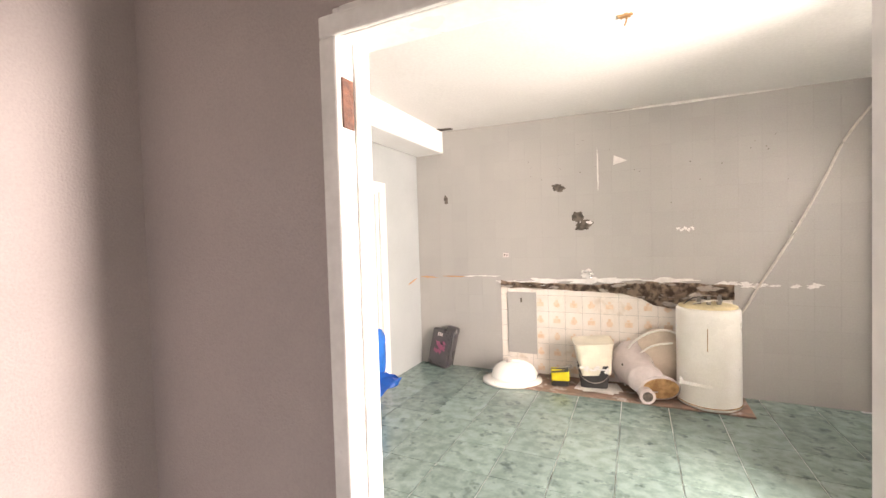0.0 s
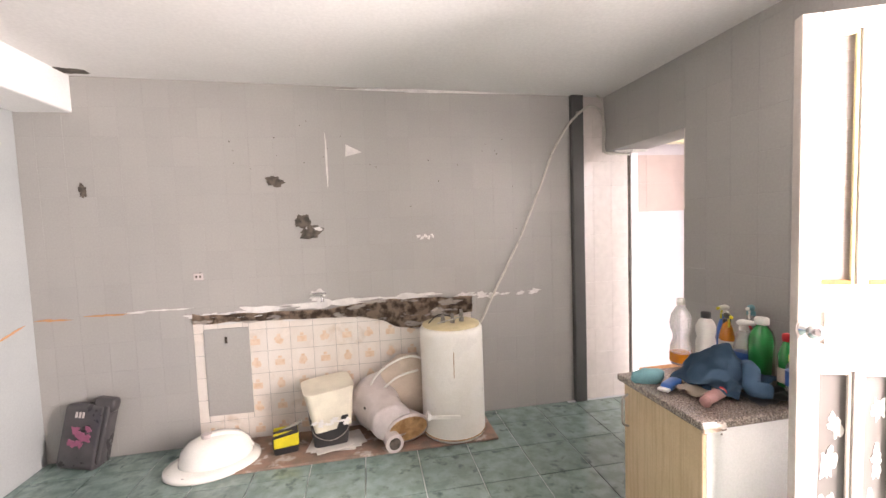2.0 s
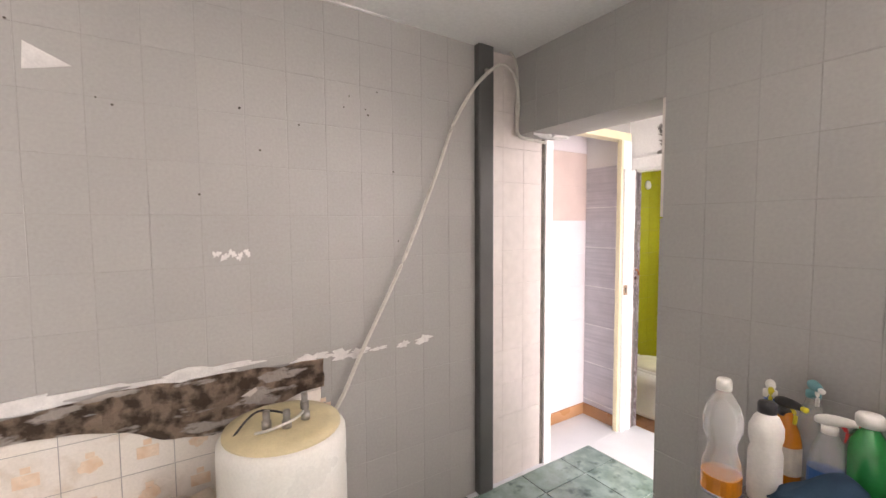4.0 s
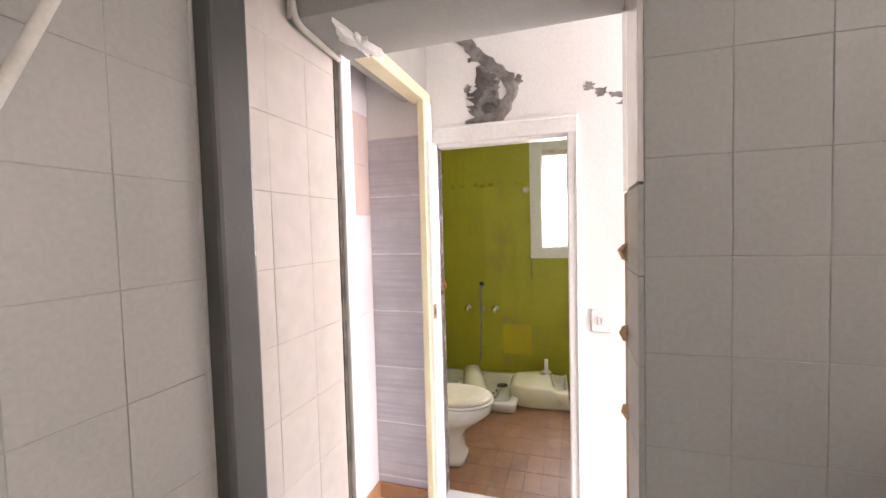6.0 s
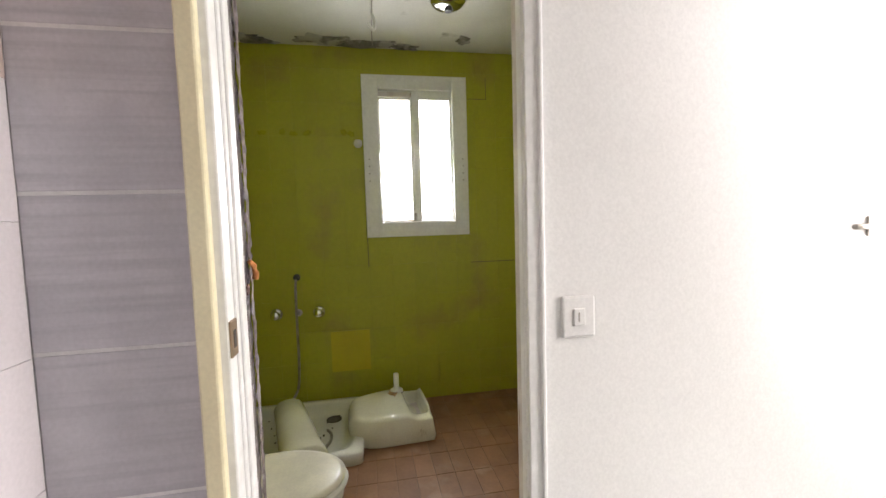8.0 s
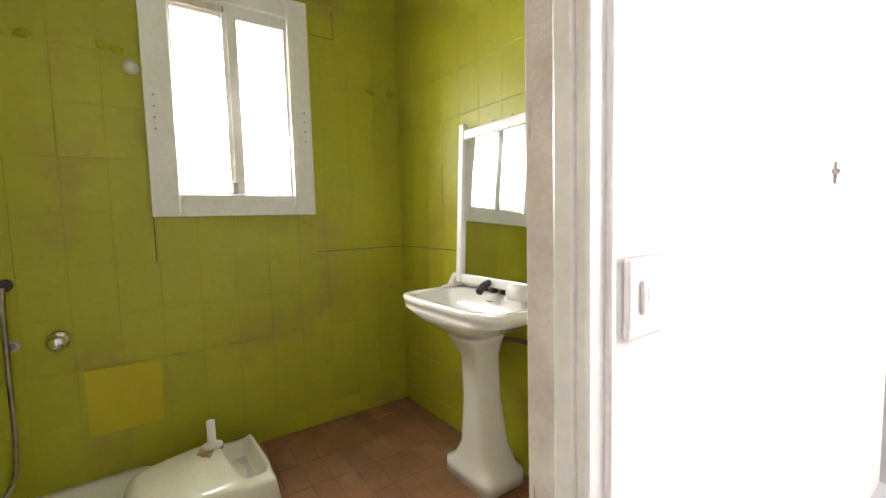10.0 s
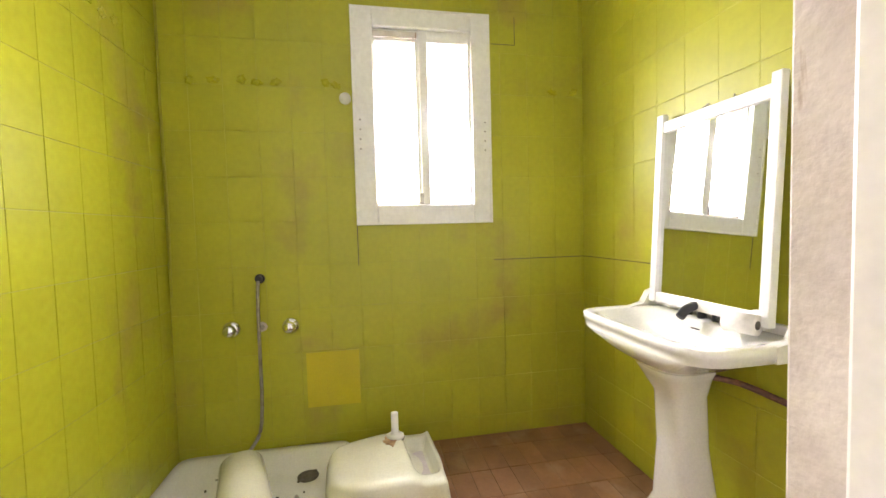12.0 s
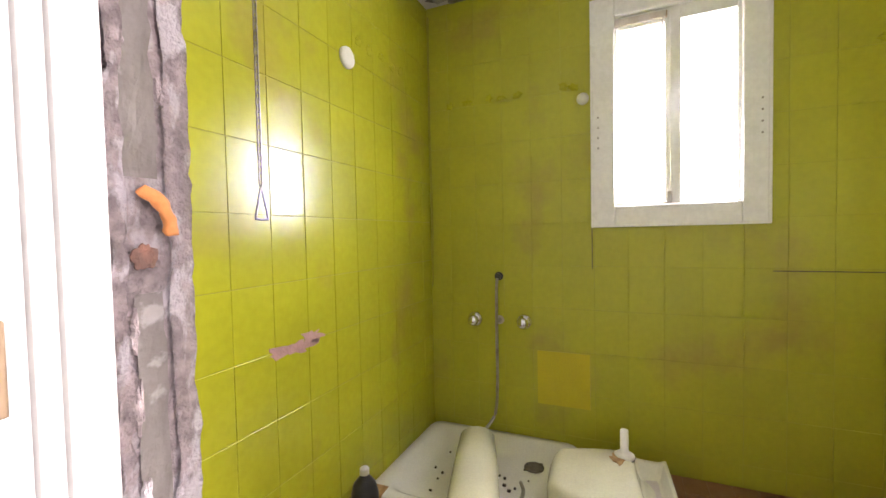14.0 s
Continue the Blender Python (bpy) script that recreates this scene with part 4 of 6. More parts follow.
crate = thing("black_sack", "black plastic compost sack with a faded pink print", "sack", pose(-3.715, -0.10, 0.0, -9, 9, -6) @ Matrix.Diagonal((0.8, 0.8, 1, 1)))
part("sack", wrinkle(box((-0.16, -0.075, 0), (0.14, 0.06, 0.40), 0.035, 3), 0.014, 6, 5), "film", crate, smooth=True)
part("gathered_end", wrinkle(box((0.02, -0.06, 0.36), (0.19, 0.04, 0.445), 0.03, 3), 0.014, 9, 2), "film", crate, smooth=True)
part("fold", wrinkle(box((0.125, -0.07, 0.04), (0.165, 0.05, 0.4), 0.015, 2), 0.01, 6, 1), "film", crate, smooth=True)
for k, (x, z, r) in enumerate(((-0.03, 0.24, 0.035), (0.03, 0.21, 0.04), (-0.05, 0.17, 0.028), (0.05, 0.26, 0.022), (0.0, 0.17, 0.025))):
    part("print", ragged(x, z, r, r * 0.8, 0.001, 130 + k, rough=0.6), "pink", crate, "faded magenta print", m=pose(0, -0.088, 0))
for k in range(3):
    part("lettering_bar", box((-0.06 + 0.025 * k, -0.0895, 0.325), (-0.045 + 0.025 * k, -0.086, 0.36)), "dirty_porcelain", crate)

# ---- kitchen: cabinet, worktop and what stands on it ----
cab = thing("base_cabinet", "beech fronted white kitchen base cabinet standing loose", "cabinet", pose(-0.695, -1.735, 0) @ Matrix.Diagonal((1, 1, 0.958, 1)))
for lo, hi in (((0.018, 0, 0.08), (0.58, 0.016, 0.715)), ((0.018, 0.45, 0.08), (0.58, 0.466, 0.715))):
    part("side_panel", box(lo, hi, 0.001), "white_board", cab)
part("bottom_panel", box((0.018, 0.016, 0.08), (0.56, 0.45, 0.098)), "white_board", cab)
part("back_panel", box((0.56, 0.016, 0.08), (0.58, 0.45, 0.715)), "white_board", cab)
part("top_panel", box((0.018, 0.016, 0.695), (0.56, 0.45, 0.715)), "white_board", cab)
part("plinth", box((0.04, 0.0, 0), (0.58, 0.466, 0.08), 0.002), "white_board", cab)
cabdoor = part("door", box((0, 0.001, 0.03), (0.018, 0.465, 0.712), 0.003), "wood", cab, "pale beech laminate door")
part("handle", tube([(-0.002, 0.435, 0.50), (-0.03, 0.435, 0.52), (-0.032, 0.435, 0.58), (-0.03, 0.435, 0.64), (-0.002, 0.435, 0.66)], 0.006), "steel", cabdoor, smooth=True)
part("screw", lathe([(0.005, 0), (0.004, 0.002), (0, 0.002)], 8), "steel", cab, m=pose(0.08, 0, 0.68, 90))
worktop = thing("worktop", "speckled brown granite worktop offcut with chipped edge", "worktop", pose(-0.72, -1.758, 0.6855))
part("slab", wrinkle(box((0, 0, 0), (0.66, 0.51, 0.032), 0.006, 2), 0.003, 12), "granite", worktop)
part("mortar_crumb", wrinkle(box((0.0, -0.006, -0.008), (0.10, 0.01, 0.026), 0.004, 1), 0.006, 20), "mortar", worktop, "mortar left on the broken edge")
TZ = 0.7215


def bottle(name, label, x, y, profile, material, cap_mat, cap, squash=0.75, turn=0, tag=None, trigger=None):
    d = thing(name, label, "bottle", pose(x + 0.035, y + 0.055, TZ, 0, 0, turn), group="bottles on the worktop")
    part("body", loft([ring(0, 0, z, max(r, 0.001), max(r, 0.001) * squash, 20, 2.4) for r, z in profile]), material, d, smooth=True)
    top = profile[-1][1]
    if trigger:
        part("collar", lathe([(0.018, top - 0.012), (0.018, top + 0.006), (0.011, top + 0.009), (0, top + 0.009)], 14), cap_mat, d, smooth=True)
        shell = [(-0.056, 0.028, 0.006, 0.007), (-0.045, 0.028, 0.009, 0.01), (-0.02, 0.026, 0.012, 0.014), (0.008, 0.022, 0.013, 0.016), (0.026, 0.02, 0.01, 0.011), (0.032, 0.018, 0.004, 0.005)]
        part("trigger_head", loft([[(x, y, top + zc + w) for y, w in [(hw * math.cos(q * 0.5236), hh * math.sin(q * 0.5236)) for q in range(12)]] for x, zc, hw, hh in shell]), cap_mat, d, smooth=True)
        part("trigger_lever", tube([(-0.022, 0, top + 0.018), (-0.034, 0, top - 0.002), (-0.032, 0, top - 0.026)], 0.005, 8, 4), trigger, d, smooth=True)
        part("nozzle", lathe([(0.007, 0), (0.008, 0.012), (0.004, 0.014), (0, 0.014)], 12), trigger, d, m=pose(-0.054, 0, top + 0.028, 0, -90, 0))
    else:
        part("cap", lathe([(cap, top - 0.004), (cap, top + 0.02), (cap * 0.85, top + 0.026), (0, top + 0.026)], 16), cap_mat, d, smooth=True)
    if tag:
        mt, z0, z1 = tag
        r = max(r for r, z in profile)
        part("label", loft([ring(0, 0, z, r * 1.012, r * 1.012 * squash, 20, 2.4) for z in (z0, z1)]), mt, d)


bottle("clear_bottle", "clear empty plastic bottle with white cap", -0.391, -1.285, [(0.04, 0), (0.046, 0.01), (0.046, 0.09), (0.034, 0.125), (0.034, 0.15), (0.045, 0.18), (0.047, 0.215), (0.04, 0.25), (0.02, 0.287), (0.015, 0.292), (0.015, 0.302)], "clear_plastic", "white_plastic", 0.019, 1.0, 0, ("orange", 0.015, 0.06))
bottle("white_bottle", "white plastic bottle with a black cap", -0.319, -1.361, [(0.038, 0), (0.042, 0.01), (0.042, 0.13), (0.036, 0.15), (0.042, 0.175), (0.042, 0.205), (0.03, 0.232), (0.018, 0.24), (0.017, 0.247)], "white_plastic", "black", 0.022, 0.9)
bottle("spray_bottle", "amber spray bottle with yellow and black trigger", -0.205, -1.365, [(0.042, 0), (0.046, 0.012), (0.046, 0.14), (0.038, 0.17), (0.022, 0.21), (0.018, 0.222)], "orange", "black", 0.02, 0.7, 60, ("label", 0.05, 0.13), "yellow")
bottle("spray_bottle", "blue spray bottle with white and yellow nozzle", -0.172, -1.318, [(0.038, 0), (0.042, 0.012), (0.042, 0.14), (0.034, 0.19), (0.02, 0.23), (0.017, 0.25)], "blue_print", "white_plastic", 0.02, 0.7, 20, None, "yellow")
bottle("spray_bottle", "clear spray bottle with a teal trigger head", -0.105, -1.40, [(0.042, 0), (0.046, 0.012), (0.046, 0.15), (0.036, 0.205), (0.02, 0.24), (0.017, 0.26)], "clear_plastic", "teal", 0.02, 0.7, 30, None, "white_plastic")
bottle("spray_bottle", "white spray bottle with a red and white trigger", -0.215, -1.465, [(0.038, 0), (0.042, 0.012), (0.042, 0.12), (0.034, 0.16), (0.02, 0.195), (0.018, 0.212)], "clear_plastic", "white_plastic", 0.02, 0.7, 100, ("blue_print", 0.03, 0.1), "red")
bottle("soap_bottle", "large green detergent bottle with white cap", -0.195, -1.535, [(0.055, 0), (0.06, 0.012), (0.06, 0.18), (0.05, 0.21), (0.026, 0.237), (0.022, 0.247)], "soap", "white_plastic", 0.028, 0.75, 20)
bottle("soap_bottle", "small green dish soap bottle with red cap", -0.20, -1.655, [(0.036, 0), (0.04, 0.01), (0.036, 0.1), (0.04, 0.14), (0.022, 0.19), (0.014, 0.205)], "soap", "red", 0.02, 0.7, 10, ("label", 0.03, 0.09))
bottle("soap_bottle", "short clear bottle with blue label and yellow cap", -0.24, -1.715, [(0.026, 0), (0.03, 0.01), (0.03, 0.11), (0.018, 0.135), (0.014, 0.14)], "clear_plastic", "yellow", 0.018, 0.8, 0, ("blue_print", 0.04, 0.1))

jeans = thing("denim_cloth", "crumpled blue denim trousers heaped on the worktop", "cloth", pose(-0.375, -1.495, TZ + 0.005, 0, 0, 20))
part("cloth", cloth(0.34, 0.28, 34, lambda u, v: 0.15 * math.exp(-((u - 0.55) ** 2 + (v - 0.6) ** 2) * 9) + 0.01, 4, 0.04, 8), "denim", jeans, smooth=True)
part("fold", wrinkle(loft([ring(0, 0, 0.0, 0.14, 0.09, 24), ring(0.02, 0, 0.06, 0.12, 0.075, 24), ring(0.03, 0.01, 0.12, 0.07, 0.05, 24), ring(0.03, 0.01, 0.15, 0.02, 0.02, 24)]), 0.04, 9, 8), "denim", jeans, smooth=True)
part("leg", wrinkle(tube([(0.1, -0.04, 0.06), (0.02, -0.1, 0.08), (-0.06, -0.13, 0.04), (-0.02, -0.18, 0.02)], 0.032, 12), 0.012, 14, 3), "denim", jeans, smooth=True)
tealrag = thing("teal_rag", "crumpled teal cloth at the worktop edge", "cloth", pose(-0.635, -1.365, TZ))
part("cloth", wrinkle(loft([ring(0, 0, 0, 0.07, 0.05), ring(0, 0, 0.03, 0.065, 0.045), ring(0.01, 0, 0.05, 0.03, 0.02)]), 0.025, 16, 2), "teal", tealrag, smooth=True)
packet = thing("blue_packet", "blue and white plastic packet", "packet", pose(-0.605, -1.465, TZ, 0, 0, 30))
part("wrapper", wrinkle(box((-0.06, -0.025, 0), (0.06, 0.025, 0.03), 0.01), 0.006, 20), "blue_print", packet, smooth=True)
part("end_flap", wrinkle(box((-0.085, -0.025, 0.004), (-0.058, 0.025, 0.016), 0.004), 0.005, 20), "white_plastic", packet)
sponge = thing("sponge_roll", "dusty rose rolled cloth with a red end", "cloth", pose(-0.555, -1.635, TZ + 0.022, 0, 0, 25))
part("roll", wrinkle(tube([(-0.07, 0, 0), (0, 0.004, 0.0), (0.06, 0, 0)], 0.022, 12), 0.004, 25), "pink_rag", sponge, smooth=True)
part("end", lathe([(0.02, 0), (0.022, 0.012), (0.012, 0.018), (0, 0.018)], 14), "red", sponge, m=pose(0.06, 0, 0, 0, 90, 0))
whiterag = thing("white_rag", "crumpled white rag beneath the denim", "cloth", pose(-0.525, -1.535, TZ))
part("cloth", cloth(0.18, 0.13, 14, lambda u, v: 0.012, 9, 0.02, 14), "beige", whiterag, smooth=True)
glove = thing("dark_rag", "flat black rag on the worktop", "cloth", pose(-0.315, -1.665, TZ))
part("cloth", cloth(0.22, 0.12, 14, lambda u, v: 0.008, 12, 0.015, 14), "black", glove, smooth=True)

# ---- closet ----
board = thing("chipboard_panel", "brown chipboard panel leaning in the closet", "board", pose(-4.2, -0.86, 0.0, 0, -6, 0))
part("panel", box((-0.012, -0.22, 0), (0.012, 0.09, 0.68), 0.002), "board", board)
part("edge_strip", box((-0.014, -0.225, 0.678), (0.014, 0.092, 0.684), 0.001), "rust", board)
board2 = thing("leaning_board", "pale board resting low on the closet floor", "board", pose(-4.3, -1.4, 0, 0, -10, 0))
part("panel", box((-0.01, -0.45, 0), (0.01, 0.45, 0.26), 0.002), "white_board", board2)


def blue_bag():
    d = thing("blue_plastic_bag", "bright blue plastic sheet heaped at the closet opening", "plastic bag", pose(-3.95, -1.16, 0) @ Matrix.Diagonal((1.05, 1.15, 1.05, 1)))
    bm = loft([ring(0.02, -0.2, 0.0, 0.15, 0.36, 44), ring(0.0, -0.18, 0.06, 0.17, 0.36, 44), ring(0.0, -0.10, 0.16, 0.16, 0.29, 44), ring(0.0, 0.0, 0.27, 0.15, 0.22, 44), ring(0.02, 0.06, 0.38, 0.145, 0.17, 44), ring(0.04, 0.10, 0.46, 0.12, 0.12, 44), ring(0.03, 0.15, 0.54, 0.06, 0.06, 44), ring(0.02, 0.18, 0.565, 0.01, 0.02, 44)])
    bmesh.ops.subdivide_edges(bm, edges=list(bm.edges), cuts=1, use_grid_fill=True)
    for v in bm.verts:
        a = math.atan2(v.co.y, v.co.x)
        v.co += Vector((math.cos(a), math.sin(a), 0)) * 0.022 * math.sin(9 * a + 6 * noise.noise(v.co * 4)) * (1 if v.co.z > 0.02 else 0)
    wrinkle(bm, 0.05, 5, 4)
    wrinkle(bm, 0.03, 13, 1)
    for v in bm.verts:
        v.co.z = max(v.co.z, 0.002)
    part("sheet", bm, "tarp", d, smooth=True)
    part("loose_fold", wrinkle(cloth(0.16, 0.5, 22, lambda u, v: 0.10 + 0.1 * v, 6, 0.05, 9), 0.01, 20), "tarp", d, smooth=True, m=pose(0.1, -0.12, 0.0, 0, 30, -8))
    part("gathered_top", wrinkle(loft([ring(0, 0, 0, 0.08, 0.07, 20), ring(0.01, 0.02, 0.06, 0.06, 0.05, 20), ring(0.0, 0.04, 0.1, 0.02, 0.03, 20)]), 0.025, 14, 7), "tarp", d, smooth=True, m=pose(0.05, 0.14, 0.44))


blue_bag()

# ---- passage: cracks, switch, hook ----
def on_passage(name, bm, material, label, category, y=0.0, z=0.0):
    return tagged(part(name, bm, material, m=pose(1.08, y, z, 0, 0, -90)), label, category)


def crescent(line, seed, depth):
    """A torn band of plaster along a line of (u, z, half width), in x and z, that stands proud towards -y."""
    bm = bmesh.new()
    rows, n, k = [], 40, 8
    for i in range(n + 1):
        q = i / n * (len(line) - 1)
        a = min(int(q), len(line) - 2)
        w = q - a
        w = w * w * (3 - 2 * w)
        u, z, h = [line[a][c] * (1 - w) + line[a + 1][c] * w for c in range(3)]
        du, dz = line[a + 1][0] - line[a][0], line[a + 1][1] - line[a][1]
        ln = math.hypot(du, dz)
        row = []
        for j in range(k + 1):
            f = (j / k * 2 - 1) * h
            if j in (0, k):
                f *= 1 + 0.6 * noise.fractal(Vector((u * 40, z * 40, seed + j)), 0.6, 2.2, 4)
            row.append(bm.verts.new((u - dz / ln * f, -depth * (0.5 + 0.5 * (j not in (0, k))) - 0.004 * abs(noise.fractal(Vector((u * 30, z * 30, seed + f * 50)), 0.6, 2, 3)), z + du / ln * f)))
        rows.append(row)
    for a, b in zip(rows, rows[1:]):
        for j in range(k):
            bm.faces.new((a[j], b[j], b[j + 1], a[j + 1]))
    bmesh.ops.solidify(bm, geom=list(bm.faces), thickness=-0.004)
    return bm


# u runs along the wall away from the pantry
PASSAGE = pose(1.08, 0, 0, 0, 0, -90)
broken = thing("plaster_break", "broken grey plaster swirl above the bathroom door", "wall damage")
part("dark_layer", crescent([(0.27, 2.21, 0.015), (0.305, 2.14, 0.05), (0.315, 2.06, 0.075), (0.29, 1.98, 0.07), (0.27, 1.945, 0.03)], 3, 0.003), "wet_plaster", broken, "dark damp plaster layer", m=PASSAGE)
part("pale_lip", crescent([(0.15, 2.365, 0.012), (0.21, 2.345, 0.035), (0.25, 2.28, 0.03), (0.32, 2.22, 0.026), (0.40, 2.15, 0.03), (0.435, 2.08, 0.026), (0.41, 2.01, 0.03), (0.37, 1.955, 0.035), (0.27, 1.94, 0.022), (0.20, 1.94, 0.012)], 7, 0.006), "chip_grey", broken, "pale grey curled plaster lip", m=PASSAGE)
for k, (u, z, rx, rz) in enumerate(((0.215, 2.11, 0.022, 0.014), (0.22, 2.08, 0.014, 0.01), (0.455, 2.11, 0.025, 0.03), (0.24, 2.25, 0.02, 0.012))):
    part("loose_flake", ragged(u, z, rx, rz, 0.003, 150 + k, rough=0.6, bulge=0.003), "wet_plaster", broken, m=PASSAGE)
for k, (y, z) in enumerate(((-0.78, 2.05), (-0.83, 2.02), (-0.90, 2.0), (-0.94, 1.96))):
    on_passage("plaster_nick", ragged(0, 0, 0.03, 0.015, 0.002, 170 + k, rough=0.6), "wet_plaster", "small grey nick in plaster", "wall damage", y, z)
switch = thing("light_switch", "white rocker light switch", "light switch", pose(1.08, -0.824, 0.98, 0, 0, -90))
part("plate", box((-0.045, -0.008, -0.053), (0.045, 0, 0.053), 0.006), "white", switch)
part("rocker", box((-0.016, -0.012, -0.022), (0.016, -0.007, 0.022), 0.003), "white", switch)
part("slot", box((-0.004, -0.0125, -0.012), (0.0, -0.0115, 0.012)), "steel", switch)
hook = thing("wall_latch", "dull steel latch bolt on the white wall", "latch", pose(1.08, -1.76, 1.178, 0, 0, -90) @ Matrix.Scale(1.15, 4))
part("plate", box((-0.03, -0.006, -0.025), (0.09, 0, 0.025), 0.002), "steel", hook)
part("bolt", tube([(-0.085, -0.014, 0), (0.08, -0.014, 0)], 0.007), "steel", hook, smooth=True)
on_passage("plaster_nick", ragged(0, 0, 0.03, 0.02, 0.003, 180, rough=0.5), "rust_stain", "brown stained plaster nick", "wall damage", -1.75, 1.87)
# broken end of the kitchen wall
endcap = thing("wall_end", "broken mortar end of the tiled wall", "wall damage", kind="structure")
part("mortar_face", wrinkle(box((0.178, -0.846, 0), (0.268, -0.838, 1.5), 0.002), 0.004, 12), "sandy_bed", endcap)
for k in range(8):
    part("jamb_tile", box((0.002, -0.846, 0.19 * k - 0.02 if k else 0), (0.176, -0.834, 0.19 * k + 0.168), 0.0012, 1), "grey_tile", endcap)
part("tile_face", box((0.178, -0.846, 1.505), (0.268, -0.834, 1.970), 0.002), "pink_tile", endcap, "white tiled upper part")
part("tile_face", box((0.002, -0.846, 1.505), (0.176, -0.834, 1.970), 0.002), "pink_tile", endcap, "white tiled upper part")
for z in (1.35, 1.14, 0.935, 0.6):
    part("mortar_chunk", wrinkle(lathe([(0.006, -0.02), (0.016, -0.012), (0.019, 0.004), (0.01, 0.018), (0, 0.02)], 14), 0.012, 45, z), "sand", endcap, "crumbling sandy mortar lump", m=pose(0.192, -0.838, z))
part("lintel_plaster", ragged(0, 0, 0.09, 0.03, 0.012, 190, rough=0.6, bulge=0.008), "chip", endcap, m=Matrix.Translation((0.16, -0.12, 1.972)) @ pose(0, 0, 0, 90, 0, 0))
skirt = tagged(part("baseboard_pantry", boxes(((-0.35, 0.29, 0.0), (1.0, 0.304, 0.085)), ((0.986, 0.01, 0.0), (1.0, 0.29, 0.085)), bevel=0.003), "skirting"), "brown glossy skirting tiles in the pantry", "baseboard", kind="structure")

# ---- bathroom ----
def window():
    d = tagged(thing("window_1", "white aluminium sliding window with frosted daylight", "window"), kind="structure")
    x = 3.09
    y0, y1, z0, z1, bl, br = -1.05, -0.312, 1.125, 2.245, 0.112, 0.105
    part("window_frame", boxes(((x - 0.022, y0, z0), (x + 0.012, y0 + br, z1)), ((x - 0.022, y1 - bl, z0), (x + 0.012, y1, z1)), ((x - 0.022, y0 + br, z0), (x + 0.012, y1 - bl, z0 + 0.105)), ((x - 0.022, y0 + br, z1 - 0.095), (x + 0.012, y1 - bl, z1)), bevel=0.006), "gloss_white", d)
    part("outer_bead", boxes(((x - 0.027, y0, z0), (x - 0.02, y0 + 0.012, z1)), ((x - 0.027, y1 - 0.012, z0), (x - 0.02, y1, z1)), ((x - 0.027, y0 + 0.012, z0), (x - 0.02, y1 - 0.012, z0 + 0.012)), ((x - 0.027, y0 + 0.012, z1 - 0.012), (x - 0.02, y1 - 0.012, z1)), bevel=0.002), "gloss_white", d)
    for name, ya, yb, dx in (("sash", -0.70, -0.39, 0.026), ("sash", -0.985, -0.665, 0.014)):
        s = part(name, boxes(((x + dx - 0.012, ya, 1.18), (x + dx + 0.012, ya + 0.055, 2.165)), ((x + dx - 0.012, yb - 0.045, 1.18), (x + dx + 0.012, yb, 2.165)), ((x + dx - 0.012, ya + 0.055, 1.18), (x + dx + 0.012, yb - 0.045, 1.24)), ((x + dx - 0.012, ya + 0.055, 2.09), (x + dx + 0.012, yb - 0.045, 2.165)), bevel=0.003), "gloss_white", d)
        pane = part("pane", box((x + dx - 0.002, ya + 0.055, 1.24), (x + dx + 0.002, yb - 0.045, 2.09)), "pane", s, "bright glass pane")
        pane.visible_shadow = False
    part("top_strip", box((x - 0.002, -0.655, 2.105), (x + 0.016, -0.425, 2.138), 0.003), "raw_wood", d, "warped brown strip")
    part("bottom_strip", box((x + 0.0, -0.655, 1.228), (x + 0.016, -0.43, 1.243), 0.003), "raw_wood", d, "worn brown sill strip")
    part("latch", box((x - 0.004, -0.672, 1.235), (x + 0.012, -0.652, 1.29), 0.003), "steel", d)
    part("cord", tube([(x - 0.004, -0.635, 2.11), (x - 0.004, -0.63, 1.95), (x - 0.006, -0.61, 1.72), (x - 0.006, -0.592, 1.55)], 0.003), "dirty_porcelain", d, smooth=True)
    for y in (y0 + 0.035, y1 - 0.035):
        for k in range(4):
            part("screw", lathe([(0.005, 0), (0, 0.002)], 8), "steel", d, m=pose(x - 0.022, y, 1.52 + 0.05 * k, 0, -90, 0))
    part("outer_sill", box((x + 0.05, y0 - 0.02, z0 - 0.02), (x + 0.24, y1 + 0.02, z0 + 0.055), 0.004), "chip", d)


window()


def round_tap(y):
    d = thing("shower_tap", "round chrome concealed shower valve", "tap", pose(3.09, y, 0.618, 0, -90, 0) @ Matrix.Scale(1.25, 4), group="shower taps")
    part("rose", lathe([(0.034, 0), (0.033, 0.006), (0.02, 0.014), (0.014, 0.016), (0, 0.016)], 24), "chrome", d, smooth=True)
    part("handle", lathe([(0.015, 0.014), (0.022, 0.02), (0.025, 0.035), (0.02, 0.048), (0.01, 0.052), (0, 0.053)], 20), "chrome", d, smooth=True)


round_tap(0.323), round_tap(0.041)
mid = thing("pipe_cap", "white plastic cap on a capped pipe", "pipe cap", pose(3.09, 0.178, 0.622, 0, -90, 0))
part("flange", lathe([(0.026, 0), (0.025, 0.008), (0, 0.008)], 8), "dirty_porcelain", mid)
part("plug", lathe([(0.014, 0.008), (0.013, 0.018), (0, 0.018)], 12), "steel", mid)
hose = thing("shower_hose", "metal shower hose hanging from a wall outlet", "hose", None)
part("outlet", lathe([(0.024, 0), (0.024, 0.01), (0.017, 0.014), (0.017, 0.035), (0, 0.036)], 16), "black", hose, "dark outlet elbow", m=pose(3.092, 0.178, 0.868, 0, -90, 0))
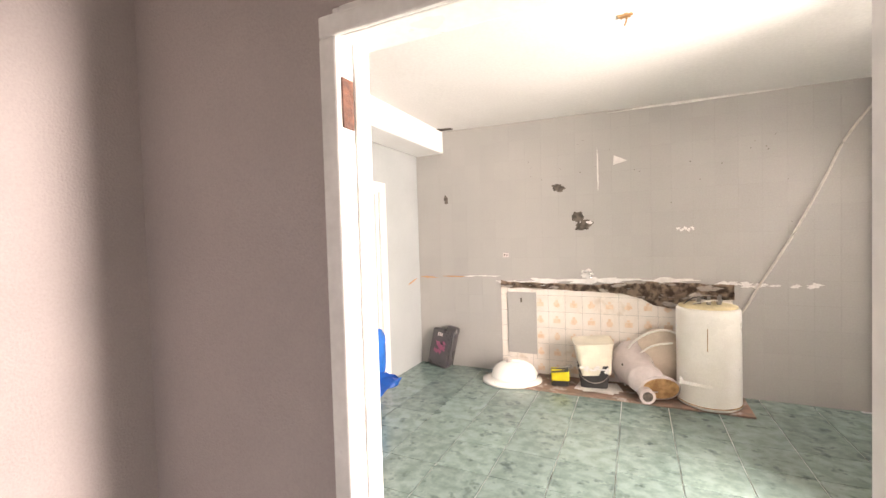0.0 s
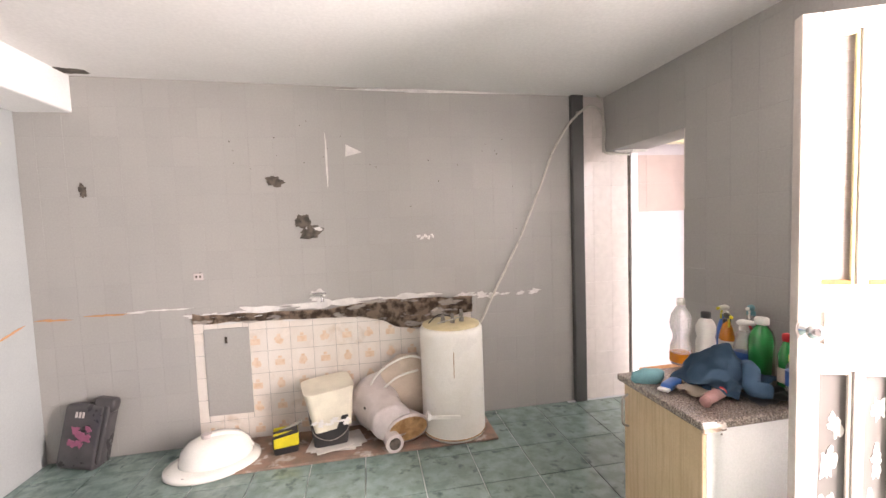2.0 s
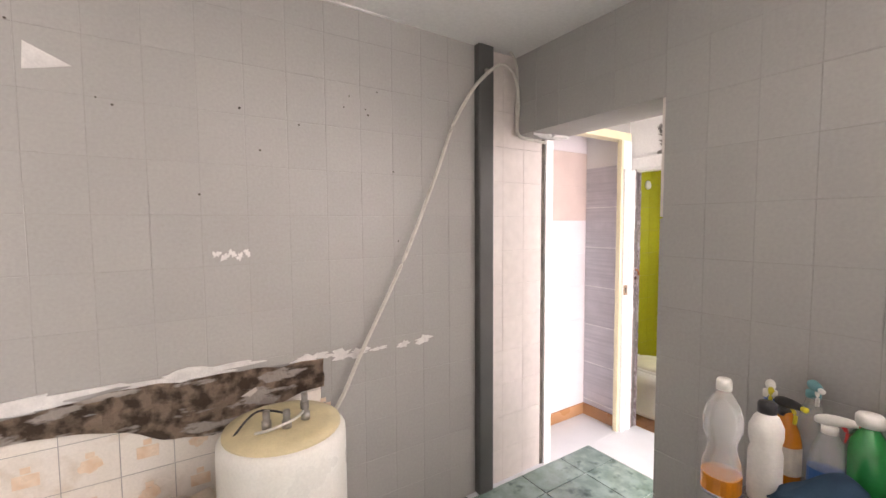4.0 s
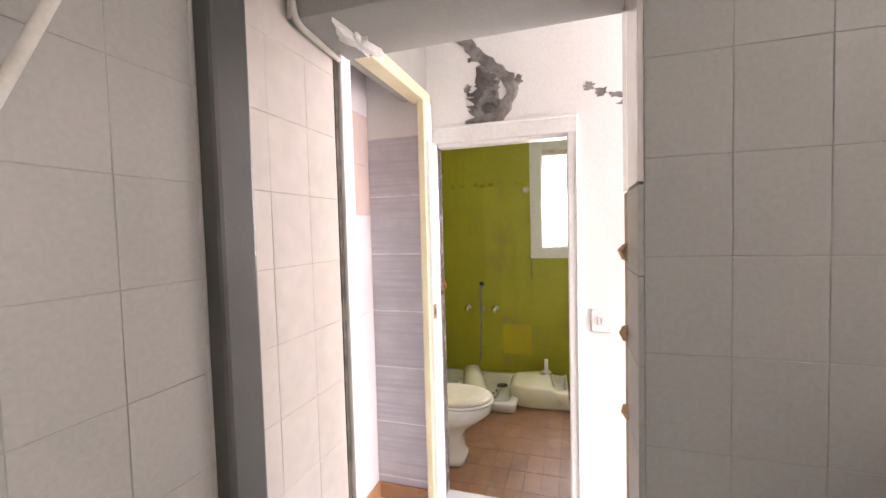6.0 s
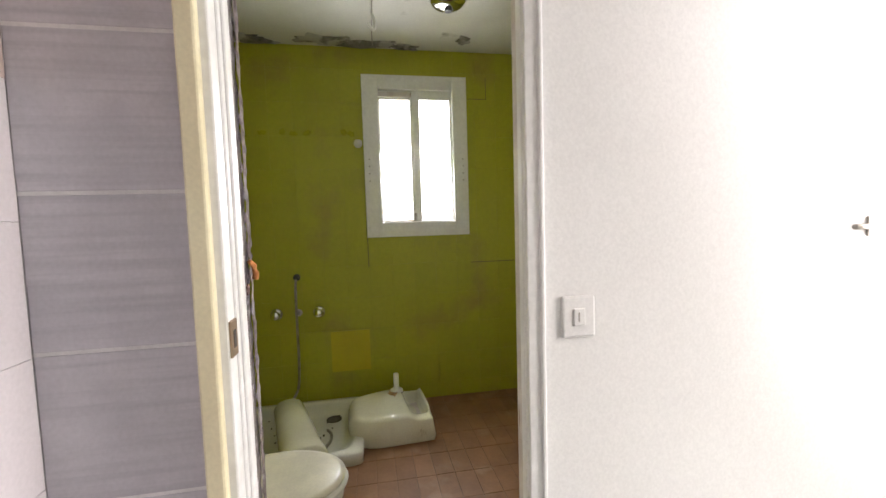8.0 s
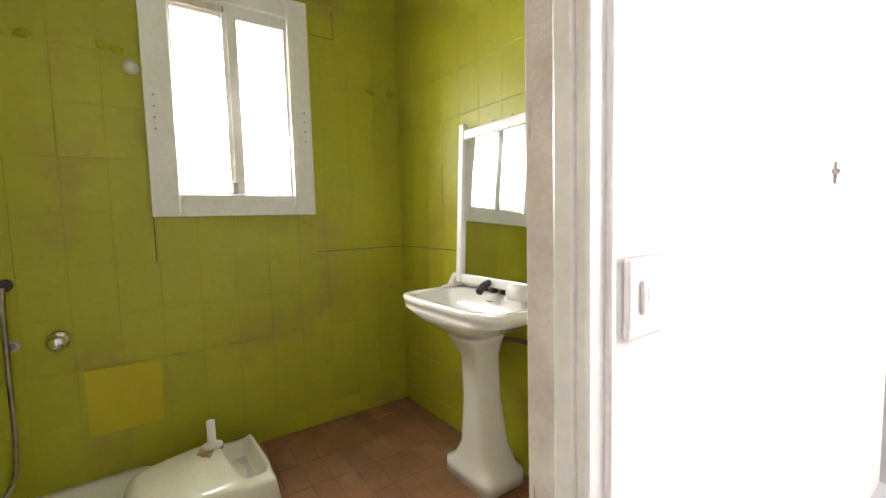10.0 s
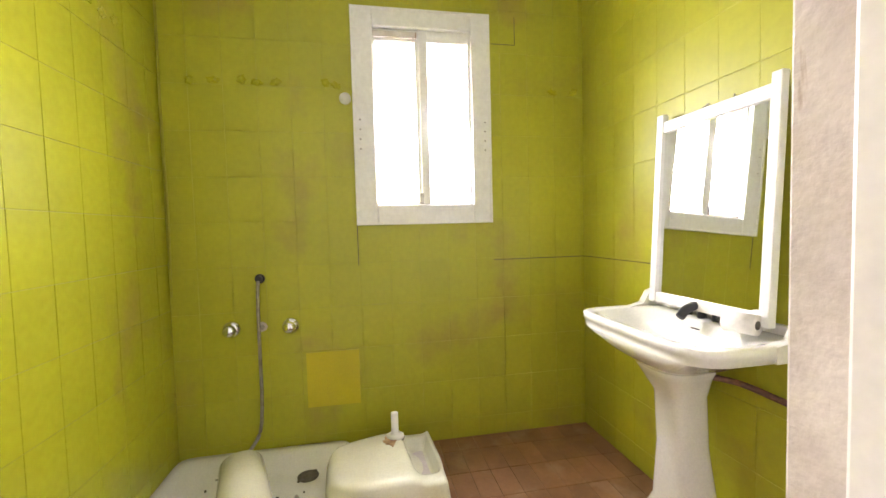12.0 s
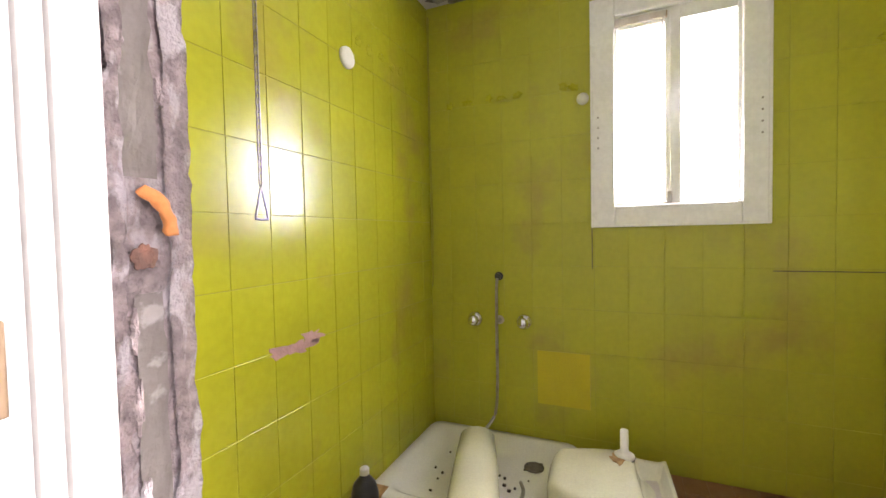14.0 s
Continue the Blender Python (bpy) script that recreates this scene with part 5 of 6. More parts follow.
hp = [(3.06, 0.18, 0.86), (3.055, 0.185, 0.78), (3.055, 0.187, 0.5), (3.055, 0.188, 0.25), (3.04, 0.20, 0.1), (2.99, 0.24, 0.03), (2.93, 0.26, 0.0)]
part("hose", tube(hp, 0.0085, 8, 8), "steel", hose, smooth=True)
part("hose_end", tube([(2.70, -0.02, -0.045), (2.62, -0.05, -0.035), (2.52, -0.05, -0.03), (2.44, -0.01, -0.035)], 0.0085, 8, 6), "steel", hose, smooth=True)

tray = thing("shower_tray", "chipped white porcelain shower tray with debris", "shower tray", pose(0, 0, 0))
tx0, tx1, ty0, ty1, tz = 2.33, 3.088, -0.245, 0.592, -0.012
tcx, tcy, trx, try_ = (tx0 + tx1) / 2, (ty0 + ty1) / 2, (tx1 - tx0) / 2, (ty1 - ty0) / 2
part("body", loft([ring(tcx, tcy, BF, trx, try_, 48, 16), ring(tcx, tcy, tz - 0.008, trx, try_, 48, 16), ring(tcx, tcy, tz, trx - 0.006, try_ - 0.006, 48, 14), ring(tcx, tcy, tz, trx - 0.05, try_ - 0.05, 48, 10), ring(tcx, tcy, tz - 0.012, trx - 0.07, try_ - 0.07, 48, 8), ring(tcx, tcy, tz - 0.05, trx - 0.10, try_ - 0.10, 48, 6), ring(tcx, tcy, tz - 0.06, trx - 0.16, try_ - 0.16, 48, 5)]), "porcelain", tray, smooth=True)
part("drain", lathe([(0.05, 0), (0.05, 0.003), (0.04, 0.004), (0.03, 0.002), (0, 0.002)], 20), "hole", tray, "dark drain hole", m=pose(2.885, -0.045, tz - 0.058))
part("chipped_corner", wrinkle(box((2.325, 0.50, BF), (2.40, 0.588, tz + 0.003), 0.004), 0.006, 25), "rust_stain", tray, "chipped rusty corner")
rng = random.Random(17)
crumbs = bmesh.new()
for k in range(40):
    x, y, s = rng.uniform(2.5, 2.95), rng.uniform(0.15, 0.42) if k % 4 else rng.uniform(-0.1, 0.1), rng.uniform(0.004, 0.012)
    add_box(crumbs, (x, y, tz - 0.06), (x + s, y + s * rng.uniform(0.5, 2), tz - 0.055 + s * 0.3))
tagged(part("debris", crumbs, "hole"), "dark crumbs of dirt in the shower tray", "debris", kind="stuff")

ped2 = thing("fallen_pedestal", "yellowed porcelain basin pedestal lying in the tray", "pedestal", Matrix.Translation((2.17, 0.03, 0.042)) @ pose(0, 0, 0, 0, 90 - 2, 17))
part("column", loft([ring(0, 0, 0.0, 0.098, 0.11, 28, 2.4), ring(0, 0, 0.02, 0.104, 0.118, 28, 2.4), ring(0, 0, 0.12, 0.098, 0.108, 28, 2.3), ring(0, 0, 0.4, 0.088, 0.1, 28, 2.3), ring(0, 0, 0.64, 0.08, 0.09, 28, 2.3), ring(0, 0, 0.68, 0.06, 0.07, 28)]), "old_porcelain", ped2, smooth=True)
part("hollow_end", loft([ring(0.0, 0, -0.001, 0.08, 0.09, 28, 2.4), ring(0.0, 0, -0.003, 0.078, 0.088, 28, 2.4)]), "dirty_porcelain", ped2)
part("end_notch", loft([ring(0.045, 0, -0.004, 0.03, 0.035, 16), ring(0.045, 0, -0.006, 0.028, 0.033, 16)]), "hole", ped2)


def cistern():
    d = thing("toilet_cistern", "yellowed porcelain cistern lying on its back, flush valve up", "cistern", Matrix.Translation((2.70, -0.39, 0)) @ pose(0, 0, 0, 0, 0, 4))
    bm = bmesh.new()
    rows, n, k = [], 44, 44
    for i in range(n + 1):
        u = i / n
        y = 0.25 - 0.51 * u
        swell = (1 - max(0, 1 - u / 0.5) ** 2.6) ** (1 / 2.6)
        x0, x1 = -0.235 * swell - 0.001, 0.195 * swell + 0.001
        row = []
        for j in range(k + 1):
            q = j / k * 2 - 1
            x = x0 + (x1 - x0) * (q + 1) / 2
            round_x = max(0, 1 - abs(q) ** 12) ** 0.22
            round_y = max(0, 1 - max(0, 1 - u / 0.16) ** 3) ** 0.5 * max(0, 1 - max(0, (u - 0.96) / 0.04) ** 3) ** 0.4
            h = 0.04 + 0.135 * round_x * round_y
            # the plateau swells round the valve, and the pipe channel lies sunk beside it
            h += 0.03 * math.exp(-(((x - 0.05) / 0.13) ** 2 + ((y + 0.05) / 0.12) ** 2)) * round_x
            ch = 1 / (1 + math.exp(-(-0.125 - 0.10 * max(0, -x) - y) / 0.006)) / (1 + math.exp(-(y + 0.232) / 0.005)) / (1 + math.exp(-(x + 0.135) / 0.008)) / (1 + math.exp(-(0.172 - x) / 0.006))
            h -= 0.11 * ch
            low = 1 / (1 + math.exp(-(-0.13 - y) / 0.012)) / (1 + math.exp((x + 0.135) / 0.01))
            h -= 0.03 * low * round_x
            row.append(bm.verts.new((x, y, BF + max(h, 0.02))))
        rows.append(row)
    for a, b in zip(rows, rows[1:]):
        for j in range(k):
            bm.faces.new((a[j], b[j], b[j + 1], a[j + 1]))
    edge = [e for e in bm.edges if e.is_boundary]
    made = bmesh.ops.extrude_edge_only(bm, edges=edge)["geom"]
    for v in made:
        if isinstance(v, bmesh.types.BMVert):
            v.co = Vector((v.co.x * 0.96, v.co.y * 0.97, BF + 0.001))
    part("body", bm, "old_porcelain", d, smooth=True)
    part("channel_floor", wrinkle(box((-0.12, -0.222, BF + 0.062), (0.16, -0.14, BF + 0.072), 0.003), 0.004, 14), "dirty_porcelain", d, "grey channel floor")
    v = part("flush_valve", lathe([(0.042, 0), (0.042, 0.012), (0.03, 0.02), (0.017, 0.026), (0.017, 0.12), (0.013, 0.122), (0.0, 0.122)], 20), "white_plastic", d, "white threaded plastic flush valve", True, pose(0.085, -0.075, BF + 0.197))
    part("valve_seal", lathe([(0.044, -0.004), (0.044, 0.002), (0, 0.003)], 20), "black", v)
    part("stain_ring", ragged(0, 0, 0.05, 0.035, 0.001, 210, rough=0.4), "rust_stain", d, "brown limescale ring", m=Matrix.Translation((0.06, -0.05, BF + 0.2065)) @ pose(0, 0, 0, -90, 0, 0))


cistern()


def toilet():
    d = thing("toilet", "white porcelain toilet with a closed cream seat", "toilet", pose(1.60, 0.045, BF))
    toilet_bowl(d, "porcelain", "porcelain")
    part("seat", loft([ring(0, -0.005, 0.39, 0.185, 0.245, 36), ring(0, -0.005, 0.4, 0.19, 0.25, 36), ring(0, -0.005, 0.41, 0.185, 0.245, 36)]), "white_plastic", d, smooth=True)
    part("lid", loft([ring(0, 0, 0.412, 0.183, 0.243, 36), ring(0, 0, 0.424, 0.185, 0.245, 36), ring(0, 0, 0.432, 0.16, 0.22, 36), ring(0, 0, 0.434, 0.05, 0.07, 36)]), "tub", d, "cream plastic lid", True)
    for s in (-1, 1):
        part("seat_hinge", box((s * 0.07 - 0.02, 0.215, 0.385), (s * 0.07 + 0.02, 0.25, 0.43), 0.006), "white_plastic", d)
    part("outlet", tube([(0, 0.15, 0.2), (0, 0.3, 0.2), (0, 0.42, 0.1), (0, 0.45, 0.01)], 0.05, 14), "porcelain", d, smooth=True)


toilet()

def chain():
    d = thing("flush_chain", "metal flush chain with a triangular pull", "chain", pose(1.655, 0.40, 0))
    part("ceiling_hook", lathe([(0.012, 2.415), (0.012, 2.43), (0, 2.43)], 10), "steel", d)
    links = bmesh.new()
    bm_link = [(0.0055 * math.cos(a), 0.0095 * math.sin(a)) for a in [k * math.pi / 4 for k in range(8)]]
    for k in range(75):
        z = 2.42 - k * 0.0158
        pts = [(u, 0, z + w) if k % 2 else (0, u, z + w) for u, w in bm_link]
        for a in range(8):
            p, q = Vector(pts[a]), Vector(pts[(a + 1) % 8])
            add_box(links, [min(p[i], q[i]) - 0.0013 for i in range(3)], [max(p[i], q[i]) + 0.0013 for i in range(3)])
    part("chain_strand", links, "steel", d)
    part("pull", tube([(0, 0, 1.238), (0.004, 0, 1.225), (0.019, 0, 1.163), (0.014, 0, 1.155), (-0.014, 0, 1.155), (-0.019, 0, 1.163), (-0.004, 0, 1.225), (0, 0, 1.238)], 0.003, 6, 4), "steel", d, smooth=True)


chain()


def washbasin():
    d = thing("pedestal_washbasin", "white porcelain washbasin on a pedestal", "washbasin", pose(2.145, -1.61, 0))
    w, dp, z = 0.335, 0.40, 0.745
    body = [ring(0, dp * 0.5, z - 0.16, 0.10, 0.09, 40, 3), ring(0, dp * 0.52, z - 0.11, 0.2, 0.15, 40, 4), ring(0, dp * 0.52, z - 0.055, 0.285, dp * 0.48, 40, 7), ring(0, dp * 0.5, z - 0.05, w - 0.006, dp * 0.5 - 0.006, 40, 5.5), ring(0, dp * 0.5, z - 0.03, w - 0.004, dp * 0.5 - 0.004, 40, 5.5), ring(0, dp * 0.5, z - 0.025, w, dp * 0.5, 40, 5.5), ring(0, dp * 0.5, z - 0.004, w, dp * 0.5, 40, 5.5), ring(0, dp * 0.5, z, w - 0.01, dp * 0.5 - 0.01, 40, 5.5), ring(0, dp * 0.56, z - 0.006, w - 0.05, dp * 0.5 - 0.07, 40, 5), ring(0, dp * 0.56, z - 0.06, w - 0.08, dp * 0.5 - 0.1, 40, 4), ring(0, dp * 0.54, z - 0.12, 0.10, 0.06, 40, 2.5)]
    part("basin", loft(body), "porcelain", d, smooth=True)
    up = [(0.0, z - 0.05), (0.15, z - 0.05), (0.15, z - 0.003), (0.09, z + 0.01), (0.06, z + 0.06), (0.0, z + 0.075)]
    for s in (-1, 1):
        x0, x1 = (s * w, s * (w - 0.035))
        part("splash_wing", loft([[(x0, y, h) for y, h in up], [(x1, y, h) for y, h in up]]), "porcelain", d)
    part("upstand", box((-w + 0.035, 0, z - 0.01), (w - 0.035, 0.022, z + 0.03), 0.006), "porcelain", d)
    ped = [ring(0.03, 0.13, BF, 0.165, 0.13, 32, 5), ring(0.03, 0.13, BF + 0.055, 0.16, 0.125, 32, 5), ring(0.02, 0.135, BF + 0.08, 0.13, 0.105, 32, 4), ring(0.01, 0.14, BF + 0.12, 0.112, 0.095, 32, 4), ring(0.0, 0.15, BF + 0.17, 0.09, 0.085, 32, 4), ring(0, 0.16, 0.30, 0.068, 0.07, 32, 4), ring(0, 0.17, 0.49, 0.07, 0.07, 32, 4), ring(0, 0.19, 0.56, 0.10, 0.09, 32, 4), ring(0, 0.2, 0.62, 0.13, 0.11, 32, 4)]
    part("pedestal", loft(ped), "porcelain", d, smooth=True)
    f = part("mixer_tap", tube([(0.03, 0.05, z), (0.03, 0.06, z + 0.045), (0.02, 0.12, z + 0.04), (0.01, 0.16, z + 0.015)], 0.016, 12), "black", d, "dark tarnished mixer tap", True)
    for s in (-1, 1):
        part("tap_knob", lathe([(0.018, 0), (0.02, 0.02), (0.012, 0.035), (0, 0.036)], 14), "black", f, smooth=True, m=pose(0.03 + 0.07 * s, 0.05, z))
    part("overflow_slot", box((-0.02, 0.105, z - 0.035), (0.02, 0.109, z - 0.028), 0.001), "hole", d)
    part("waste_pipe", tube([(-0.04, 0.12, 0.56), (-0.12, 0.05, 0.555), (-0.24, 0.02, 0.54), (-0.34, 0.004, 0.53)], 0.011), "rust_dark", d, "dark pipe into the wall", True)
    return d


washbasin()
roll = thing("paper_roll", "nearly empty white paper roll on the basin", "paper roll", pose(1.95, -1.49, 0.78, 0, 90, 15))
part("roll", lathe([(0.012, -0.045), (0.032, -0.045), (0.033, 0.045), (0.012, 0.045)], 20), "paper", roll, smooth=True)
part("core", lathe([(0.014, -0.0465), (0.014, 0.0465)], 14), "hole", roll)
mir = thing("framed_mirror", "white framed mirror leaning over the washbasin", "mirror", Matrix.Translation((2.15, -1.535, 0.772)) @ pose(0, 0, 0, 3, 0, 0))
mw, mh = 0.262, 0.735
part("frame_side", box((-mw, -0.012, 0), (-mw + 0.035, 0.016, mh + 0.03), 0.004), "gloss_white", mir)
part("frame_side", box((mw - 0.035, -0.012, 0), (mw, 0.016, mh + 0.03), 0.004), "gloss_white", mir)
part("frame_rail", box((-mw + 0.035, -0.012, 0), (mw - 0.035, 0.012, 0.04), 0.004), "gloss_white", mir)
part("frame_rail", box((-mw + 0.035, -0.012, mh - 0.045), (mw - 0.035, 0.012, mh), 0.004), "gloss_white", mir)
part("glass", box((-mw + 0.035, -0.006, 0.04), (mw - 0.035, 0.0, mh - 0.045)), "mirror", mir, "slightly worn mirror glass")
part("hanging_wire", tube([(-0.08, -0.01, mh), (0.0, -0.07, mh + 0.06), (0.08, -0.01, mh)], 0.002), "steel", mir)

plug = thing("wall_disc", "white plastic cover disc on green tiles", "cover", pose(2.30, 0.594, 1.85, 90, 0, 0))
part("disc", lathe([(0.045, 0), (0.043, 0.012), (0.03, 0.018), (0, 0.019)], 20), "white_plastic", plug, smooth=True)
knob = thing("hook_knob", "small white knob beside the window", "knob", pose(3.09, -0.275, 1.78, 0, -90, 0))
part("knob", lathe([(0.03, 0), (0.03, 0.008), (0.02, 0.014), (0.018, 0.02), (0, 0.021)], 18), "white_plastic", knob, smooth=True)
for k, y in enumerate((0.456, 0.35, 0.22, 0.15, 0.06, -0.18, -0.23, -1.42, -1.55)):
    h = thing("adhesive_lump", "painted over glue lump on green tiles", "wall damage", pose(3.09, y, 1.845 + 0.006 * (k % 3), 0, 0, -90), group="glue lumps")
    part("lump", ragged(0, 0, 0.024, 0.018, 0.004, 220 + k, rough=0.4, bulge=0.008), "green", h)
for k, x in enumerate((2.39, 2.47, 2.58, 2.68, 2.76)):
    h = thing("adhesive_lump", "painted over glue lump on green tiles", "wall damage", pose(x, 0.594, 1.955 - 0.01 * (k % 2), 0, 0, 0), group="glue lumps")
    part("lump", ragged(0, 0, 0.026, 0.02, 0.004, 240 + k, rough=0.4, bulge=0.008), "green", h)
cpipe = thing("corner_wire", "thin painted wire down the bathroom corner", "wire")
part("wire", tube([(3.072, 0.578, 2.37), (3.07, 0.58, 1.7), (3.074, 0.576, 1.2), (3.07, 0.58, 0.8)], 0.006), "green_grout", cpipe, smooth=True)
sealant = thing("foam_lump", "orange cured foam squeezed from the jamb", "foam", pose(1.110, -0.055, 1.132) @ Matrix.Scale(0.42, 4))
part("lump", wrinkle(tube([(-0.03, 0.0, 0.05), (0.0, -0.008, 0.03), (0.02, -0.012, -0.01), (0.024, -0.008, -0.05)], 0.013, 14), 0.009, 40), "foam", sealant, smooth=True)
stain = thing("rust_patch", "red brown fixing hole in the torn jamb", "wall damage", pose(1.104, -0.046, 1.09) @ Matrix.Scale(0.36, 4))
part("patch", ragged(0, 0, 0.03, 0.036, 0.004, 260, rough=0.25, bulge=0.004), "rust_dark", stain)
bleach = thing("black_bottle", "black plastic bottle with white cap on the floor", "bottle", pose(2.215, 0.50, BF))
part("body", lathe([(0.05, 0), (0.055, 0.01), (0.055, 0.15), (0.045, 0.19), (0.018, 0.225), (0.016, 0.235), (0, 0.235)], 24), "black", bleach, smooth=True)
part("cap", lathe([(0.019, 0.23), (0.019, 0.252), (0.016, 0.256), (0, 0.256)], 16), "white_plastic", bleach, smooth=True)
dome = thing("ceiling_lamp", "small chrome dome ceiling lamp, unlit", "ceiling lamp", pose(2.38, -0.79, 2.43, 180, 0, 0))
part("dome", lathe([(0.10, 0), (0.105, 0.01), (0.095, 0.035), (0.07, 0.055), (0.03, 0.065), (0, 0.066)], 28), "chrome", dome, smooth=True)
part("bulb_socket", lathe([(0.02, 0.06), (0.02, 0.08), (0, 0.082)], 14), "black", dome)
wire2 = thing("hanging_wire", "loose wire hanging from the bathroom ceiling", "wire", pose(2.2, -0.385, 2.43))
part("wire", tube([(0, 0, 0), (0.3, -0.004, -0.006), (0.6, -0.006, -0.01), (0.7, -0.01, -0.06)], 0.004), "steel", wire2, smooth=True)
part("loop", tube([(0.4, 0.0, -0.002), (0.42, -0.02, -0.05), (0.42, -0.01, -0.09), (0.4, 0.02, -0.06)], 0.008), "white_plastic", wire2, smooth=True)
for k, (x, y, rx, ry) in enumerate(((3.0, -0.1, 0.09, 0.16), (3.03, -0.35, 0.06, 0.2), (3.02, 0.4, 0.08, 0.14), (3.05, -0.62, 0.04, 0.1), (2.9, -1.0, 0.05, 0.05))):
    tagged(part("peeling_plaster", ragged(0, 0, rx, ry, 0.005, 270 + k, rough=0.5, bulge=0.008), "wet_plaster", m=Matrix.Translation((x, y, 2.43)) @ pose(0, 0, 0, 90, 0, 0)), "peeling mouldy ceiling plaster", "ceiling damage")
ypatch = tagged(part("paint_patch", box((3.084, -0.30, 0.18), (3.092, -0.03, 0.47)), "yellow_patch"), "yellow unpainted tile patch", "wall patch", kind="structure")

for lo, hi in (((3.0885, -0.316, 0.915), (3.0905, -0.312, 1.125)), ((3.0885, -1.61, 0.914), (3.0905, -1.06, 0.918)), ((3.0885, -0.318, 1.60), (3.0905, -0.315, 2.1)), ((3.0885, -1.2, 2.10), (3.0905, -1.06, 2.103)), ((3.0885, -1.203, 2.10), (3.0905, -1.2, 2.25))):
    tagged(part("open_joint", box(lo, hi), "hole"), "dark open joint between green tiles", "wall crack")
tagged(part("open_joint", wrinkle(box((2.45, -1.6105, 0.914), (3.09, -1.6085, 0.918)), 0.001, 9), "hole"), "dark open joint between green tiles", "wall crack")
for k, (x, z, rx, rz) in enumerate(((1.95, 0.72, 0.09, 0.025), (2.05, 0.74, 0.05, 0.02))):
    tagged(part("bare_tile_scrape", ragged(0, 0, rx, rz, 0.0012, 400 + k, rough=0.6), "pink_rag", m=pose(x, 0.5935, z)), "scraped pinkish bare tile patch", "wall damage")

# ---- pieces: tiles of walls and floors ----
TILES = {}


def tile_mesh(w, h, t, material):
    """One tile in x and z, its face towards -y, with a chamfered edge."""
    key = (round(w, 3), round(h, 3), t, material)
    if key not in TILES:
        c = 0.0012
        o = [(-w / 2, 0, -h / 2), (w / 2, 0, -h / 2), (w / 2, 0, h / 2), (-w / 2, 0, h / 2)]
        m1 = [(x, -t + c * 0.6, z) for x, _, z in o]
        f = [(x - math.copysign(c, x), -t, z - math.copysign(c, z)) for x, _, z in o]
        me = bpy.data.meshes.new("tile")
        faces = [(8, 9, 10, 11)]
        for a in (0, 4):
            faces += [(a + i, a + (i + 1) % 4, a + 4 + (i + 1) % 4, a + 4 + i) for i in range(4)]
        me.from_pydata(o + m1 + f, [], faces)
        me.materials.append(M[material])
        TILES[key] = me
    return TILES[key]


def tiling(parent, m, u0, u1, v0, v1, tw, th, material, t=0.006, gap=0.003, uo=0.0, vo=0.0, holes=(), jitter=0.0006, seed=1, pick=None):
    """Tiles over u0..u1 and v0..v1 of a plane whose x, -y and z m lays into the world; holes are left free."""
    rng = random.Random(seed)
    u = u0 - uo
    while u < u1 - 0.004:
        v = v0 - vo
        while v < v1 - 0.004:
            a, b, c, d = max(u, u0), min(u + tw, u1), max(v, v0), min(v + th, v1)
            cells = [(a, b, c, d)]
            for h0, h1, k0, k1 in holes:
                nxt = []
                for p, q, r, s in cells:
                    if q <= h0 or p >= h1 or s <= k0 or r >= k1:
                        nxt.append((p, q, r, s))
                        continue
                    if p < h0:
                        nxt.append((p, h0, r, s))
                    if q > h1:
                        nxt.append((h1, q, r, s))
                    mid0, mid1 = max(p, h0), min(q, h1)
                    if r < k0:
                        nxt.append((mid0, mid1, r, k0))
                    if s > k1:
                        nxt.append((mid0, mid1, k1, s))
                cells = nxt
            for p, q, r, s in cells:
                if q - p > 0.012 and s - r > 0.012:
                    mt = pick((p + q) / 2, (r + s) / 2) if pick else material
                    ob = new("tile", tile_mesh(q - p - gap, s - r - gap, t, mt))
                    ob.parent = parent
                    ob.matrix_basis = m @ pose((p + q) / 2, rng.uniform(-jitter, jitter), (r + s) / 2, rng.uniform(-0.12, 0.12), 0, rng.uniform(-0.15, 0.15))
            v += th
        u += tw


def facing(x, y, rz):
    return pose(x, y, 0, 0, 0, rz)


# kitchen back wall, then the pinkish tiles right of the column and over the patch of printed tiles
tiling(wall_back, facing(0, 0.006, 0), -3.97, -0.288, 0, 2.46, 0.155, 0.19, "grey_tile", uo=0.05, vo=0.0, gap=0.0012, holes=((-3.05, -1.12, 0.0, 0.91),))
structure("wall_tile_bed", box((-0.189, 0.002, 0), (0.204, 0.007, 2.4)), "pink_tile", "pinkish tile bed beside the pantry")
tiling(wall_back, facing(0, 0.003, 0), -0.19, 0.205, 0, 2.4, 0.155, 0.19, "pink_tile", uo=0.06, gap=0.0006)
tiling(wall_back, facing(0, 0.006, 0), -3.05, -1.12, 0, 0.845, 0.155, 0.155, "print_tile", gap=0.0025, holes=((-2.985, -2.70, 0.2, 0.80),))
for i in range(13):
    for j in range(6):
        x, z = -3.05 + 0.155 * (i + 0.5), 0.155 * (j + 0.5)
        if z < 0.8 and not (-3.06 < x < -2.68 and z > 0.15):
            jar = ragged(x, z - 0.008, 0.03, 0.026, 0.0008, 300 + i * 7 + j, rough=0.25) if (i + j) % 2 else box((x - 0.032, -0.0008, z - 0.03), (x + 0.032, 0.001, z + 0.012), 0.0004, 1)
            ob = part("tile_print", jar, "motif", wall_back, m=pose(0, -0.0012, 0))
            cap = part("tile_print", box((x - 0.012, -0.0008, z + 0.016), (x + 0.012, 0.001, z + 0.036), 0.0004, 1), "motif", wall_back, m=pose(0, -0.0012, 0))
